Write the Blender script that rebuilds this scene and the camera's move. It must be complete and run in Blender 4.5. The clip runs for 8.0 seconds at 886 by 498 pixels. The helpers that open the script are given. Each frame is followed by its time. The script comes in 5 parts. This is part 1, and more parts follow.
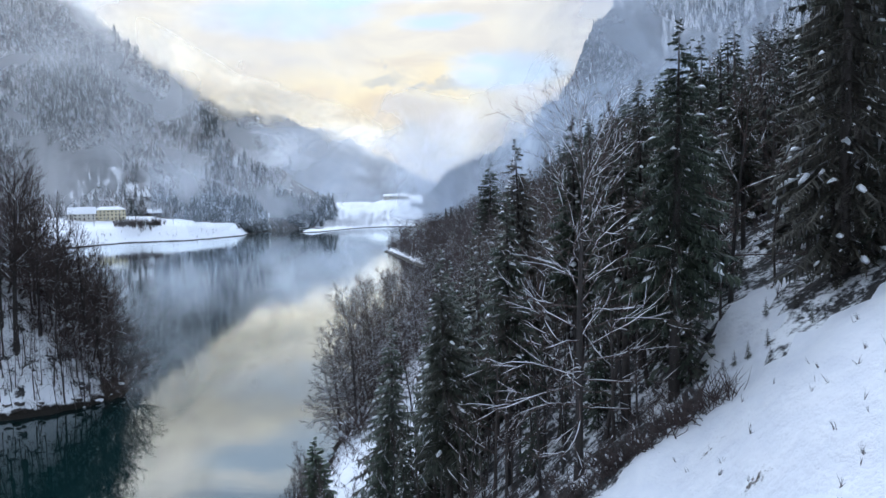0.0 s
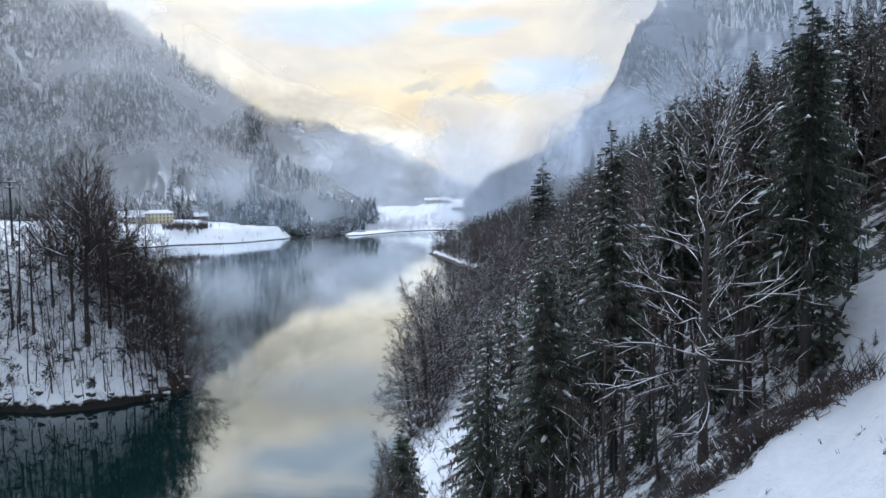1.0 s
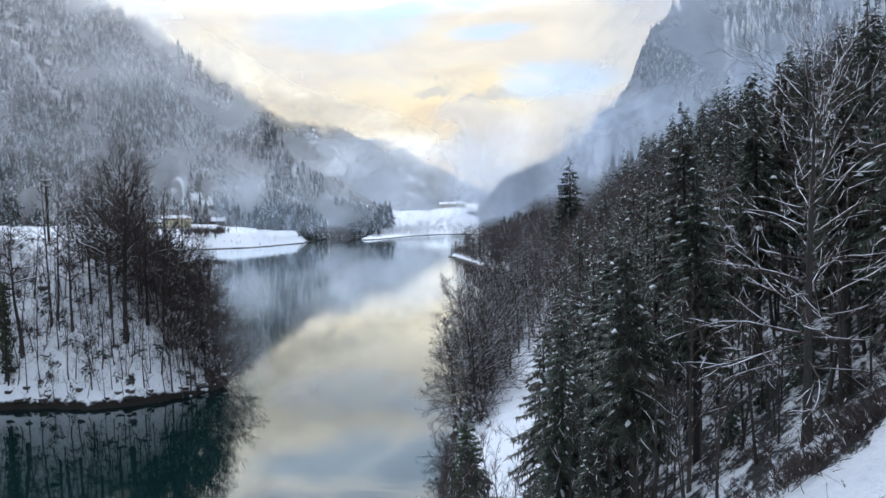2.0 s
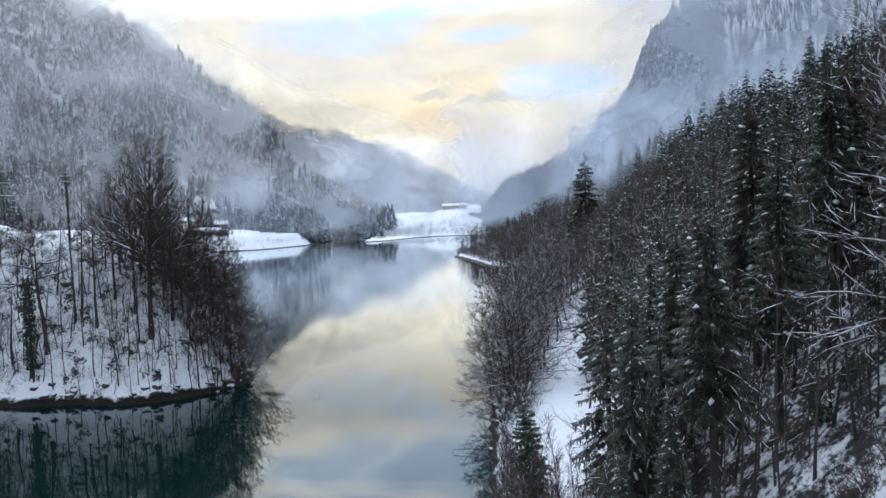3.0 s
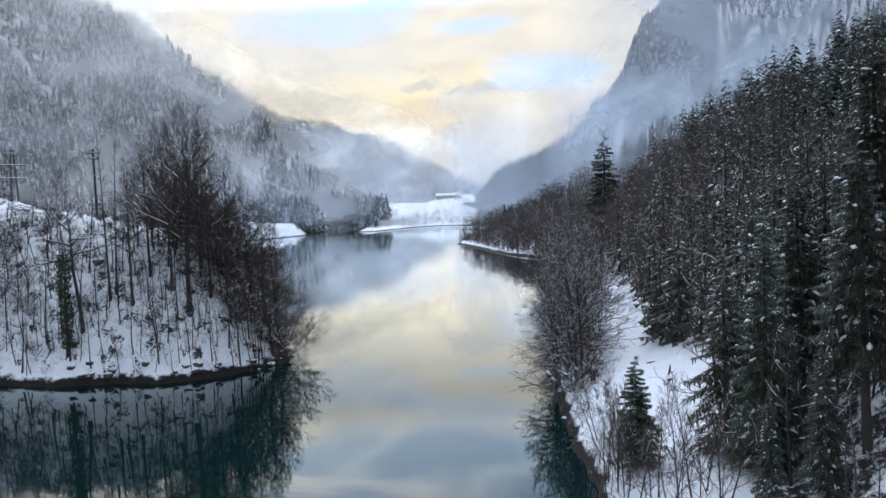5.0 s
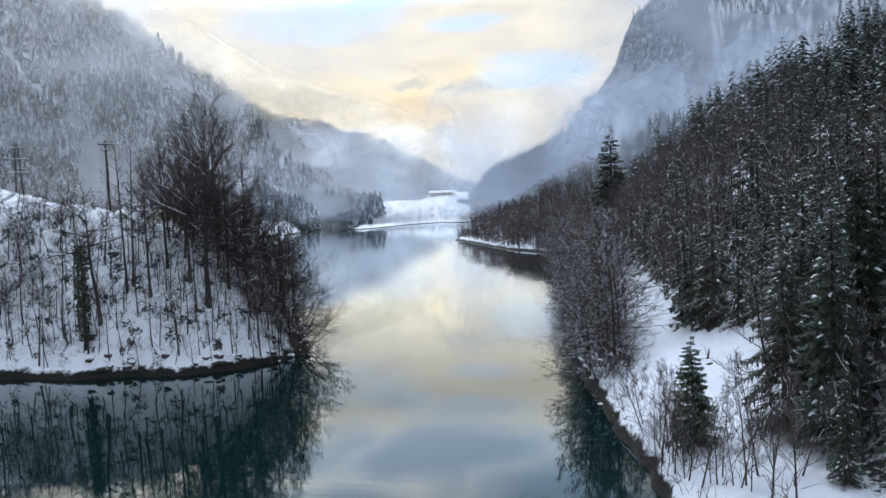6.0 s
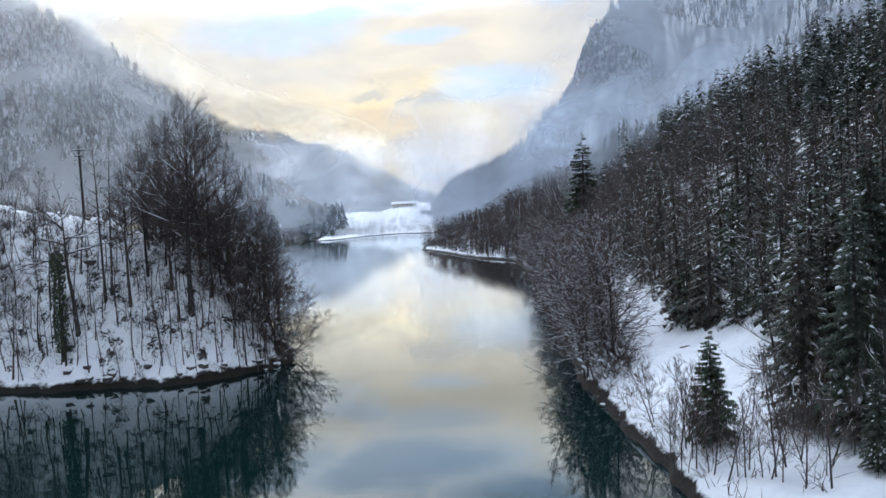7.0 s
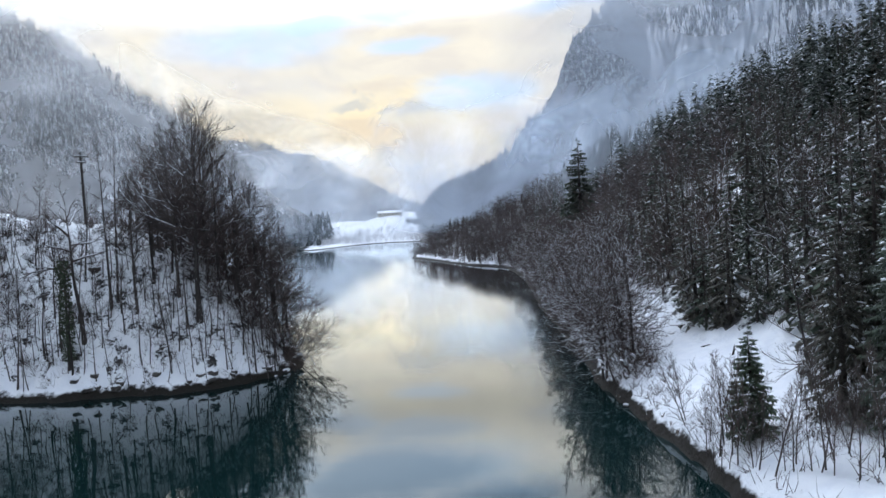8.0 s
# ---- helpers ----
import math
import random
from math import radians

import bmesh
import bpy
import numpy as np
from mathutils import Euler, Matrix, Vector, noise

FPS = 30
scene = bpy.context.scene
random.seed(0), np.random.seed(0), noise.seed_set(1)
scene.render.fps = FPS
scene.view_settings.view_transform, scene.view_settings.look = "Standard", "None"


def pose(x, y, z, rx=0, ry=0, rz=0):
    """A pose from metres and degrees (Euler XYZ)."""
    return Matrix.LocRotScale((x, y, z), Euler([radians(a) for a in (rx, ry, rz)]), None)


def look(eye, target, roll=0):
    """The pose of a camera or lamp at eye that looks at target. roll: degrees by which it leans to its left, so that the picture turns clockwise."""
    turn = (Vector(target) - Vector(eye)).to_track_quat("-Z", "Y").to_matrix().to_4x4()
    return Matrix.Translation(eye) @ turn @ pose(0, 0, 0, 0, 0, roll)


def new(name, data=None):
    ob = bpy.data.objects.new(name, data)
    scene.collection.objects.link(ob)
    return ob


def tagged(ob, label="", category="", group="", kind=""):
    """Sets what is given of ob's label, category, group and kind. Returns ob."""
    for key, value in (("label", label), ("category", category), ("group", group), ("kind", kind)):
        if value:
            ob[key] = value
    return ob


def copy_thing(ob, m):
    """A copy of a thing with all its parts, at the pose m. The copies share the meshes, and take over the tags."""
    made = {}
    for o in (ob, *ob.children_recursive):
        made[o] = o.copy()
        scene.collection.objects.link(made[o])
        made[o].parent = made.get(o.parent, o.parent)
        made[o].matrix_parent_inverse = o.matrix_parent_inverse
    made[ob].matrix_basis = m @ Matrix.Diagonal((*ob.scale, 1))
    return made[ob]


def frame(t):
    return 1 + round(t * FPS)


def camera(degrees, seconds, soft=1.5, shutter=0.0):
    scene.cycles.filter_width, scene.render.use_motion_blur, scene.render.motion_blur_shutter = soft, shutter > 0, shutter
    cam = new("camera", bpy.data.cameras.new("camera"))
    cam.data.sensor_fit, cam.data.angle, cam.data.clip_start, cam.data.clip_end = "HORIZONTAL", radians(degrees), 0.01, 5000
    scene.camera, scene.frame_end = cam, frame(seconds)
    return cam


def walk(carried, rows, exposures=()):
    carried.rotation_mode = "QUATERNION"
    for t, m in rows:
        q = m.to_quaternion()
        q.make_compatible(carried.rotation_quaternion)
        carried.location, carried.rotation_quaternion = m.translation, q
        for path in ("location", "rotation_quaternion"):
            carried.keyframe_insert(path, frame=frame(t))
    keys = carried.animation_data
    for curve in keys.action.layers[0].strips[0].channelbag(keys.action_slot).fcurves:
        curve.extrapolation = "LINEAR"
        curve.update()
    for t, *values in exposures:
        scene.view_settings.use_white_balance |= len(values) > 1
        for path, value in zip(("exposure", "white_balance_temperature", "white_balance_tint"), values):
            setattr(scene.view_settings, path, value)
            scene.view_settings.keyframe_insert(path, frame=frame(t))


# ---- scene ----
cam = camera(62.0, 8.0)
PATH = [
    (0, (-0.518, 4.277, 24.606), (-0.916, 6.233, 24.486), -1.6),
    (0.5, (-2.152, 4.273, 24.0), (-2.6, 6.219, 23.878), -1.5),
    (1, (-4.027, 4.303, 23.344), (-4.526, 6.237, 23.24), -1.6),
    (1.5, (-5.677, 4.201, 22.777), (-6.204, 6.128, 22.682), -1.6),
    (3, (-11.328, 4.123, 20.908), (-11.86, 6.049, 20.826), -2.3),
    (3.5, (-13.136, 4.102, 20.334), (-13.667, 6.028, 20.243), -2.5),
    (4, (-15.134, 4.2, 19.719), (-15.658, 6.128, 19.623), -2.6),
    (4.5, (-16.917, 4.197, 19.262), (-17.432, 6.126, 19.161), -2.6),
    (6, (-22.55, 3.814, 17.845), (-23.032, 5.752, 17.733), -3.0),
    (6.5, (-24.382, 3.747, 17.489), (-24.838, 5.691, 17.378), -3.1),
    (7, (-26.145, 3.621, 17.164), (-26.52, 5.584, 17.077), -3.4),
    (7.5, (-27.819, 3.55, 16.883), (-28.158, 5.52, 16.803), -3.7),
    (8, (-29.406, 3.43, 16.669), (-29.737, 5.401, 16.604), -3.9),
]
walk(cam, [(t, look(eye, target, roll)) for t, eye, target, roll in PATH], ((0.0, 0.0, 6150, 10), (1.2, 0.0, 6500, 10), (8.0, 0.0, 6500, 10)))

# ---------------------------------------------------------------- sky and light
SUN_AZ, SUN_EL = radians(20), radians(33)
sun_dir = (-math.sin(SUN_AZ) * math.cos(SUN_EL), math.cos(SUN_AZ) * math.cos(SUN_EL), math.sin(SUN_EL))


class Nodes:
    """Small helper to write node trees in a readable way."""

    def __init__(self, tree):
        self.tree = tree
        tree.nodes.clear()

    def add(self, kind, settings=None, **inputs):
        node = self.tree.nodes.new(kind)
        if kind == "ShaderNodeMath" and settings:
            node.operation = settings
        elif kind == "ShaderNodeVectorMath" and settings:
            node.operation = settings
        elif kind == "ShaderNodeMix" and settings:
            node.data_type = settings
        for key, value in inputs.items():
            name = key.replace("_", " ")
            sock = node.inputs[int(key[1:])] if key[0] == "i" and key[1:].isdigit() else node.inputs[name]
            if isinstance(value, bpy.types.NodeSocket):
                self.tree.links.new(value, sock)
            else:
                sock.default_value = value
        return node

    def math(self, op, a, b=0.0, clamp=False):
        node = self.add("ShaderNodeMath", op, i0=a, i1=b)
        node.use_clamp = clamp
        return node.outputs[0]

    def ramp(self, value, low, high, to_low=0.0, to_high=1.0, smooth=True):
        node = self.tree.nodes.new("ShaderNodeMapRange")
        node.interpolation_type = "SMOOTHSTEP" if smooth else "LINEAR"
        self.tree.links.new(value, node.inputs[0])
        for i, v in zip((1, 2, 3, 4), (low, high, to_low, to_high)):
            node.inputs[i].default_value = v
        return node.outputs[0]

    def mix(self, fac, a, b):
        node = self.tree.nodes.new("ShaderNodeMix")
        node.data_type = "RGBA"
        for sock, value in ((node.inputs[0], fac), (node.inputs[6], a), (node.inputs[7], b)):
            if isinstance(value, bpy.types.NodeSocket):
                self.tree.links.new(value, sock)
            else:
                sock.default_value = value if not isinstance(value, tuple) else (*value, 1.0)[:4]
        return node.outputs[2]

    def noise(self, vector, scale, detail=4.0, rough=0.55, distortion=0.0):
        node = self.add("ShaderNodeTexNoise", Vector=vector, Scale=scale, Detail=detail, Roughness=rough, Distortion=distortion)
        return node.outputs[0]

    def scaled(self, vector, x, y, z):
        return self.add("ShaderNodeVectorMath", "MULTIPLY", i0=vector, i1=(x, y, z)).outputs[0]


world = bpy.data.worlds.new("winter_sky")
scene.world = world
world.use_nodes = True
n = Nodes(world.node_tree)
geo = n.add("ShaderNodeTexCoord").outputs["Generated"]
sky = n.add("ShaderNodeTexSky")
sky.sky_type = "NISHITA"
sky.sun_disc = False
sky.sun_elevation, sky.sun_rotation = SUN_EL, -SUN_AZ
sky.air_density, sky.dust_density, sky.ozone_density = 1.0, 0.6, 1.5
xyz = n.add("ShaderNodeSeparateXYZ", Vector=geo)
up = n.math("MAXIMUM", xyz.outputs[2], 0.0)
spread = n.math("DIVIDE", 1.0, n.math("ADD", up, 0.16))
flat = n.add("ShaderNodeVectorMath", "SCALE", i0=n.scaled(geo, 1, 1, 0))
n.tree.links.new(spread, flat.inputs["Scale"])
shift = n.add("ShaderNodeVectorMath", "ADD", i0=flat.outputs[0], i1=(3.1, 1.7, 0.4)).outputs[0]
cover_noise = n.noise(n.scaled(shift, 0.8, 1.0, 1), 1.6, 6.0, 0.52, 0.6)
puffs = n.noise(n.scaled(shift, 1.0, 0.8, 1), 4.2, 5.0, 0.5, 0.4)
cover_noise = n.math("ADD", n.math("MULTIPLY", cover_noise, 0.6), n.math("MULTIPLY", puffs, 0.4))
fine_noise = n.noise(shift, 2.2, 4.0, 0.5, 0.3)
deg = 180 / math.pi
az = n.math("MULTIPLY", n.math("ARCTAN2", n.math("MULTIPLY", xyz.outputs[0], -1.0), xyz.outputs[1]), deg)
el = n.math("MULTIPLY", n.math("ARCSINE", xyz.outputs[2]), deg)
# ragged edges: the cloud field is warped at two scales
warp = n.add("ShaderNodeTexNoise", Vector=n.scaled(geo, 1.0, 1.0, 2.2), Scale=7.0, Detail=4.0, Roughness=0.5)
warp_xyz = n.add("ShaderNodeSeparateXYZ", Vector=warp.outputs["Color"])
az_w = n.math("ADD", az, n.math("MULTIPLY", n.math("SUBTRACT", warp_xyz.outputs[0], 0.5), 10.0))
el_w = n.math("ADD", el, n.math("MULTIPLY", n.math("SUBTRACT", warp_xyz.outputs[1], 0.5), 5.0))


ragged = n.math("MULTIPLY", n.math("SUBTRACT", n.noise(geo, 70.0, 4.0, 0.6), 0.5), 1.5)


def spot(a, e, wide, high, soft=1.0, torn=None):
    """A soft round patch of sky at an azimuth to the left and an elevation."""
    dx = n.math("DIVIDE", n.math("SUBTRACT", az_w, a), wide)
    dy = n.math("DIVIDE", n.math("SUBTRACT", n.math("ADD", el_w, torn) if torn else el_w, e), high)
    d = n.math("SQRT", n.math("ADD", n.math("MULTIPLY", dx, dx), n.math("MULTIPLY", dy, dy)))
    return n.ramp(d, 1.0 + soft * 0.5, 1.0 - soft * 0.6)


closed = n.ramp(xyz.outputs[2], 0.42, 0.62, 0.0, 0.30)
cover = n.ramp(n.math("ADD", cover_noise, closed), 0.47, 0.60)
open_sky = spot(22.0, 14.6, 5.5, 1.9)
for patch in ((14.0, 16.6, 4.5, 1.2), (11.0, 13.2, 3.2, 0.9), (6.0, 9.5, 3.6, 1.3), (24.0, 18.5, 6.0, 1.6), (-3.0, 16.0, 6.0, 1.4)):
    open_sky = n.math("MAXIMUM", open_sky, spot(*patch))
open_sky = n.math("MULTIPLY", open_sky, n.ramp(puffs, 0.30, 0.55, 0.4, 0.75))
for patch in ((15.0, 19.6, 8.5, 2.2), (19.5, 15.4, 4.5, 1.1), (6.0, 22.5, 6.5, 2.0), (27.0, 23.5, 8.0, 2.2), (15.0, 26.5, 9.0, 2.2)):
    open_sky = n.math("MAXIMUM", open_sky, n.math("MULTIPLY", spot(*patch), 0.95))
cover = n.mix(n.ramp(el, 24.0, 32.0), n.math("SUBTRACT", 1.0, open_sky), cover)
# the low cloud glows cream where the sun lights it from behind
warm = n.math("MULTIPLY", n.ramp(el_w, 13.5, 8.5), n.ramp(n.math("ABSOLUTE", n.math("SUBTRACT", az_w, 19.0)), 25.0, 12.0))
shade = n.ramp(fine_noise, 0.34, 0.62)
wisps = n.ramp(n.noise(n.scaled(geo, 1.0, 1.0, 3.0), 11.0, 4.0, 0.5, 0.5), 0.32, 0.66)
high = n.ramp(xyz.outputs[2], 0.25, 0.7)
bright = n.mix(high, (0.79, 0.80, 0.81), (0.66, 0.79, 0.99))
white = n.mix(n.math("MULTIPLY", n.math("ADD", shade, wisps), 0.5), n.mix(high, (0.67, 0.70, 0.74), (0.53, 0.63, 0.81)), bright)
cream = n.mix(wisps, (0.76, 0.66, 0.51), (0.89, 0.79, 0.56))
cream = n.mix(n.ramp(el_w, 0.5, 4.5), (0.70, 0.67, 0.63), cream)
cloud = n.mix(n.math("MAXIMUM", warm, n.ramp(el_w, 24.0, 17.0, 0.0, 0.45)), white, cream)
blue = n.add("ShaderNodeVectorMath", "SCALE", i0=sky.outputs[0])
blue.inputs["Scale"].default_value = 0.13
blue_up = n.mix(0.65, blue.outputs[0], n.mix(n.ramp(el, 16.5, 19.5), (0.29, 0.53, 0.88), (0.12, 0.46, 0.88)))
colour = n.mix(cover, blue_up, cloud)
# faint far peaks and shreds of dark cloud
for peak in ((15.2, 9.9, 1.5, 0.45), (12.8, 9.0, 0.8, 0.3), (9.9, 8.7, 2.0, 0.42), (12.5, 5.6, 0.9, 0.75)):
    colour = n.mix(n.math("MULTIPLY", spot(*peak, 0.9, ragged), 0.45 if peak[1] > 6 else 0.3), colour, (0.36, 0.43, 0.53))
# an overcast sky grows brighter towards the zenith
zenith = n.add("ShaderNodeVectorMath", "SCALE", i0=colour)
# and the clouds glow round the hidden sun, above the low bank
near_sun = n.add("ShaderNodeVectorMath", "DOT_PRODUCT", i0=geo, i1=sun_dir).outputs["Value"]
halo = n.math("MULTIPLY", n.ramp(near_sun, 0.78, 0.97, 0.0, 3.7), n.ramp(xyz.outputs[2], 0.252, 0.35))
lit = n.math("MULTIPLY", halo, n.ramp(cover, 0.0, 1.0, 0.30, 1.0, smooth=False))
glow = n.math("MULTIPLY", n.ramp(xyz.outputs[2], 0.27, 0.60, 1.0, 1.18), n.math("ADD", lit, 1.0))
n.tree.links.new(glow, zenith.inputs["Scale"])
back = n.add("ShaderNodeBackground", Color=zenith.outputs[0], Strength=1.2)
n.tree.links.new(back.outputs[0], n.add("ShaderNodeOutputWorld").inputs[0])

sun = new("sun", bpy.data.lights.new("sun", "SUN"))
sun.data.energy, sun.data.angle, sun.data.color = 0.5, radians(60), (1.0, 0.91, 0.76)
sun.matrix_world = look((0, 0, 200), (200 * math.sin(SUN_AZ) * math.cos(SUN_EL), -200 * math.cos(SUN_AZ) * math.cos(SUN_EL), 200 - 200 * math.sin(SUN_EL)))


# ---------------------------------------------------------------- materials
def material(name):
    m = bpy.data.materials.new(name)
    m.use_nodes = True
    return m, Nodes(m.node_tree)


def finish(n, shader, bump=None, strength=0.3, distance=0.1):
    if bump is not None:
        b = n.add("ShaderNodeBump", Height=bump, Strength=strength, Distance=distance)
        n.tree.links.new(b.outputs[0], shader.inputs["Normal"])
    n.tree.links.new(shader.outputs[0], n.add("ShaderNodeOutputMaterial").inputs[0])


def ground_material():
    m, n = material("snowy_ground")
    g = n.add("ShaderNodeNewGeometry")
    pos, nz = g.outputs["Position"], n.add("ShaderNodeSeparateXYZ", Vector=g.outputs["Normal"]).outputs[2]
    z = n.add("ShaderNodeSeparateXYZ", Vector=pos).outputs[2]
    mid, fine = n.noise(pos, 0.7, 5.0, 0.6), n.noise(pos, 2.2, 8.0, 0.72)
    snow = n.mix(n.ramp(mid, 0.3, 0.7), (0.78, 0.80, 0.84), (0.86, 0.87, 0.89))
    litter = n.mix(n.ramp(fine, 0.35, 0.65), (0.022, 0.017, 0.014), (0.09, 0.07, 0.056))
    # litter and rock break through where the ground is steep, and in flecks
    steep = n.ramp(nz, 0.86, 0.45, 0.0, 0.19, smooth=False)
    flecks = n.math("ADD", n.math("MULTIPLY", n.math("ADD", fine, mid), 0.5), steep)
    bare = n.ramp(flecks, 0.685, 0.74)
    colour = n.mix(bare, snow, litter)
    colour = n.mix(n.ramp(n.math("ADD", nz, n.math("MULTIPLY", mid, 0.2)), 0.50, 0.60, 1.0, 0.0), colour, litter)
    mud = n.mix(fine, (0.009, 0.008, 0.007), (0.028, 0.023, 0.018))
    wet = n.ramp(n.math("ADD", z, n.math("MULTIPLY", mid, 1.8)), 1.55, 1.95, 1.0, 0.0)
    colour = n.mix(wet, colour, mud)
    # bare brown earth at the tip of the spur
    point = n.add("ShaderNodeVectorMath", "DISTANCE", i0=pos, i1=(-63.8, 95.0, 0.5)).outputs["Value"]
    earth = n.mix(fine, (0.016, 0.012, 0.009), (0.060, 0.046, 0.036))
    colour = n.mix(n.ramp(n.math("ADD", point, n.math("MULTIPLY", mid, 3.0)), 6.6, 7.3, 1.0, 0.0), colour, earth)
    p = n.add("ShaderNodeBsdfPrincipled", Base_Color=colour, Roughness=0.75, Specular_IOR_Level=0.12)
    finish(n, p, n.math("ADD", fine, n.math("MULTIPLY", mid, 2.5)), 0.6, 0.22)
    return m


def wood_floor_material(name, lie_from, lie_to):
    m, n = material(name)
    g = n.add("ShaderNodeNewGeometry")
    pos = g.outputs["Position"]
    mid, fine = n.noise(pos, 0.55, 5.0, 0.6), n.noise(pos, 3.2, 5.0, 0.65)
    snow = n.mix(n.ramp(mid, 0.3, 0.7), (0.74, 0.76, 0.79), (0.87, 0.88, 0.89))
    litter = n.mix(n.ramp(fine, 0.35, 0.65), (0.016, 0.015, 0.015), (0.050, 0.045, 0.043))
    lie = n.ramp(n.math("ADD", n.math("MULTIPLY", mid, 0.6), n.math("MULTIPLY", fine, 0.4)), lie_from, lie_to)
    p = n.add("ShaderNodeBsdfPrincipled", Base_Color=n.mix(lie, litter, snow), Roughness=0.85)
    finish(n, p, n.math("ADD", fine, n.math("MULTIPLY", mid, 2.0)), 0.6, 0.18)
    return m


CHUTES = (  # bare snowy strips on the mountainside: two ends and half the width
    ((-850, 850), (-790, 826), 7), ((-790, 826), (-740, 796), 6), ((-740, 796), (-690, 776), 9), ((-505, 1000), (-466, 920), 4), ((-478, 836), (-436, 864), 5), ((-790, 2010), (-820, 2024), 12), ((-486, 712), (-444, 690), 8),
)


def off_line(p, a, b):
    """Distance of a place from the line between two others."""
    dx, dy = b[0] - a[0], b[1] - a[1]
    k = min(max(((p[0] - a[0]) * dx + (p[1] - a[1]) * dy) / (dx * dx + dy * dy), 0.0), 1.0)
    return math.hypot(p[0] - a[0] - k * dx, p[1] - a[1] - k * dy)


def forest_floor_material():
    m, n = material("wooded_mountain")
    g = n.add("ShaderNodeNewGeometry")
    pos = g.outputs["Position"]
    stretched = n.scaled(pos, 1, 1, 0.35)
    big, mid, fine = n.noise(pos, 0.006, 5.0, 0.6), n.noise(stretched, 0.045, 5.0, 0.65), n.noise(stretched, 0.22, 4.0, 0.7)
    wood = n.mix(n.ramp(mid, 0.35, 0.65), (0.03, 0.035, 0.035), (0.13, 0.115, 0.105))
    wood = n.mix(n.ramp(fine, 0.5, 0.72), wood, (0.40, 0.41, 0.43))
    streak = n.math("ADD", n.math("MULTIPLY", big, 0.6), n.math("MULTIPLY", mid, 0.4))
    colour = n.mix(n.ramp(streak, 0.555, 0.62), wood, (0.72, 0.74, 0.77))
    flat = n.scaled(pos, 1, 1, 0)
    torn = n.math("MULTIPLY", n.math("SUBTRACT", n.noise(pos, 0.08, 4.0, 0.6), 0.5), 26.0)
    for a, b, half in CHUTES:
        run = Vector((b[0] - a[0], b[1] - a[1], 0.0))
        rel = n.add("ShaderNodeVectorMath", "SUBTRACT", i0=flat, i1=(a[0], a[1], 0.0)).outputs[0]
        k = n.math("DIVIDE", n.add("ShaderNodeVectorMath", "DOT_PRODUCT", i0=rel, i1=tuple(run)).outputs["Value"], run.length_squared, True)
        foot = n.add("ShaderNodeVectorMath", "SCALE", i0=tuple(run))
        n.tree.links.new(k, foot.inputs["Scale"])
        off = n.add("ShaderNodeVectorMath", "DISTANCE", i0=rel, i1=foot.outputs[0]).outputs["Value"]
        colour = n.mix(n.ramp(n.math("ADD", off, torn), half * 0.4, half * 1.5, 0.65, 0.0), colour, (0.72, 0.74, 0.77))
    p = n.add("ShaderNodeBsdfPrincipled", Base_Color=colour, Roughness=0.9)
    finish(n, p, n.math("ADD", mid, fine), 0.8, 6.0)
    return m


def water_material():
    m, n = material("lake_water")
    pos = n.add("ShaderNodeNewGeometry").outputs["Position"]
    ripple = n.noise(n.scaled(pos, 0.22, 1.0, 1), 0.55, 3.0, 0.5)
    fine = n.noise(n.scaled(pos, 0.4, 1.0, 1), 3.0, 2.0, 0.5)
    bloom = n.noise(pos, 0.03, 3.0)
    colour = n.mix(bloom, (0.0016, 0.0095, 0.0095), (0.0034, 0.0150, 0.0150))
    body = n.add("ShaderNodeBsdfDiffuse", Color=colour)
    y = n.add("ShaderNodeSeparateXYZ", Vector=pos).outputs[1]
    puff = n.add("ShaderNodeVectorMath", "DISTANCE", i0=pos, i1=(-400.0, 540.0, 0.0)).outputs["Value"]
    puff = n.ramp(n.math("ADD", puff, n.math("MULTIPLY", bloom, 70.0)), 110.0, 210.0, 1.0, 0.0)
    breeze = n.math("ADD", n.ramp(y, 350.0, 640.0, 0.02, 0.05), n.math("MULTIPLY", puff, 0.10))
    lively = n.math("ADD", n.math("MULTIPLY", puff, 0.5), n.ramp(y, 60.0, 200.0, 0.06, 0.18))
    # of the ripples, the faces turned to the open south end show most
    facets = n.add("ShaderNodeBump", Height=n.math("MULTIPLY", y, 0.009), Strength=1.0, Distance=1.0).outputs[0]
    bump = n.add("ShaderNodeBump", Height=n.math("ADD", ripple, n.math("MULTIPLY", fine, 0.12)), Strength=lively, Distance=0.09, Normal=facets).outputs[0]
    gloss = n.add("ShaderNodeBsdfGlossy", Color=(0.93, 0.97, 0.98, 1), Roughness=breeze, Normal=bump)
    facing = n.add("ShaderNodeLayerWeight", Blend=0.5, Normal=bump).outputs["Facing"]
    mirror = n.math("ADD", n.math("MULTIPLY", n.math("POWER", facing, 7.5), 1.85), 0.02, True)
    finish(n, n.add("ShaderNodeMixShader", i0=mirror, i1=body.outputs[0], i2=gloss.outputs[0]))
    return m


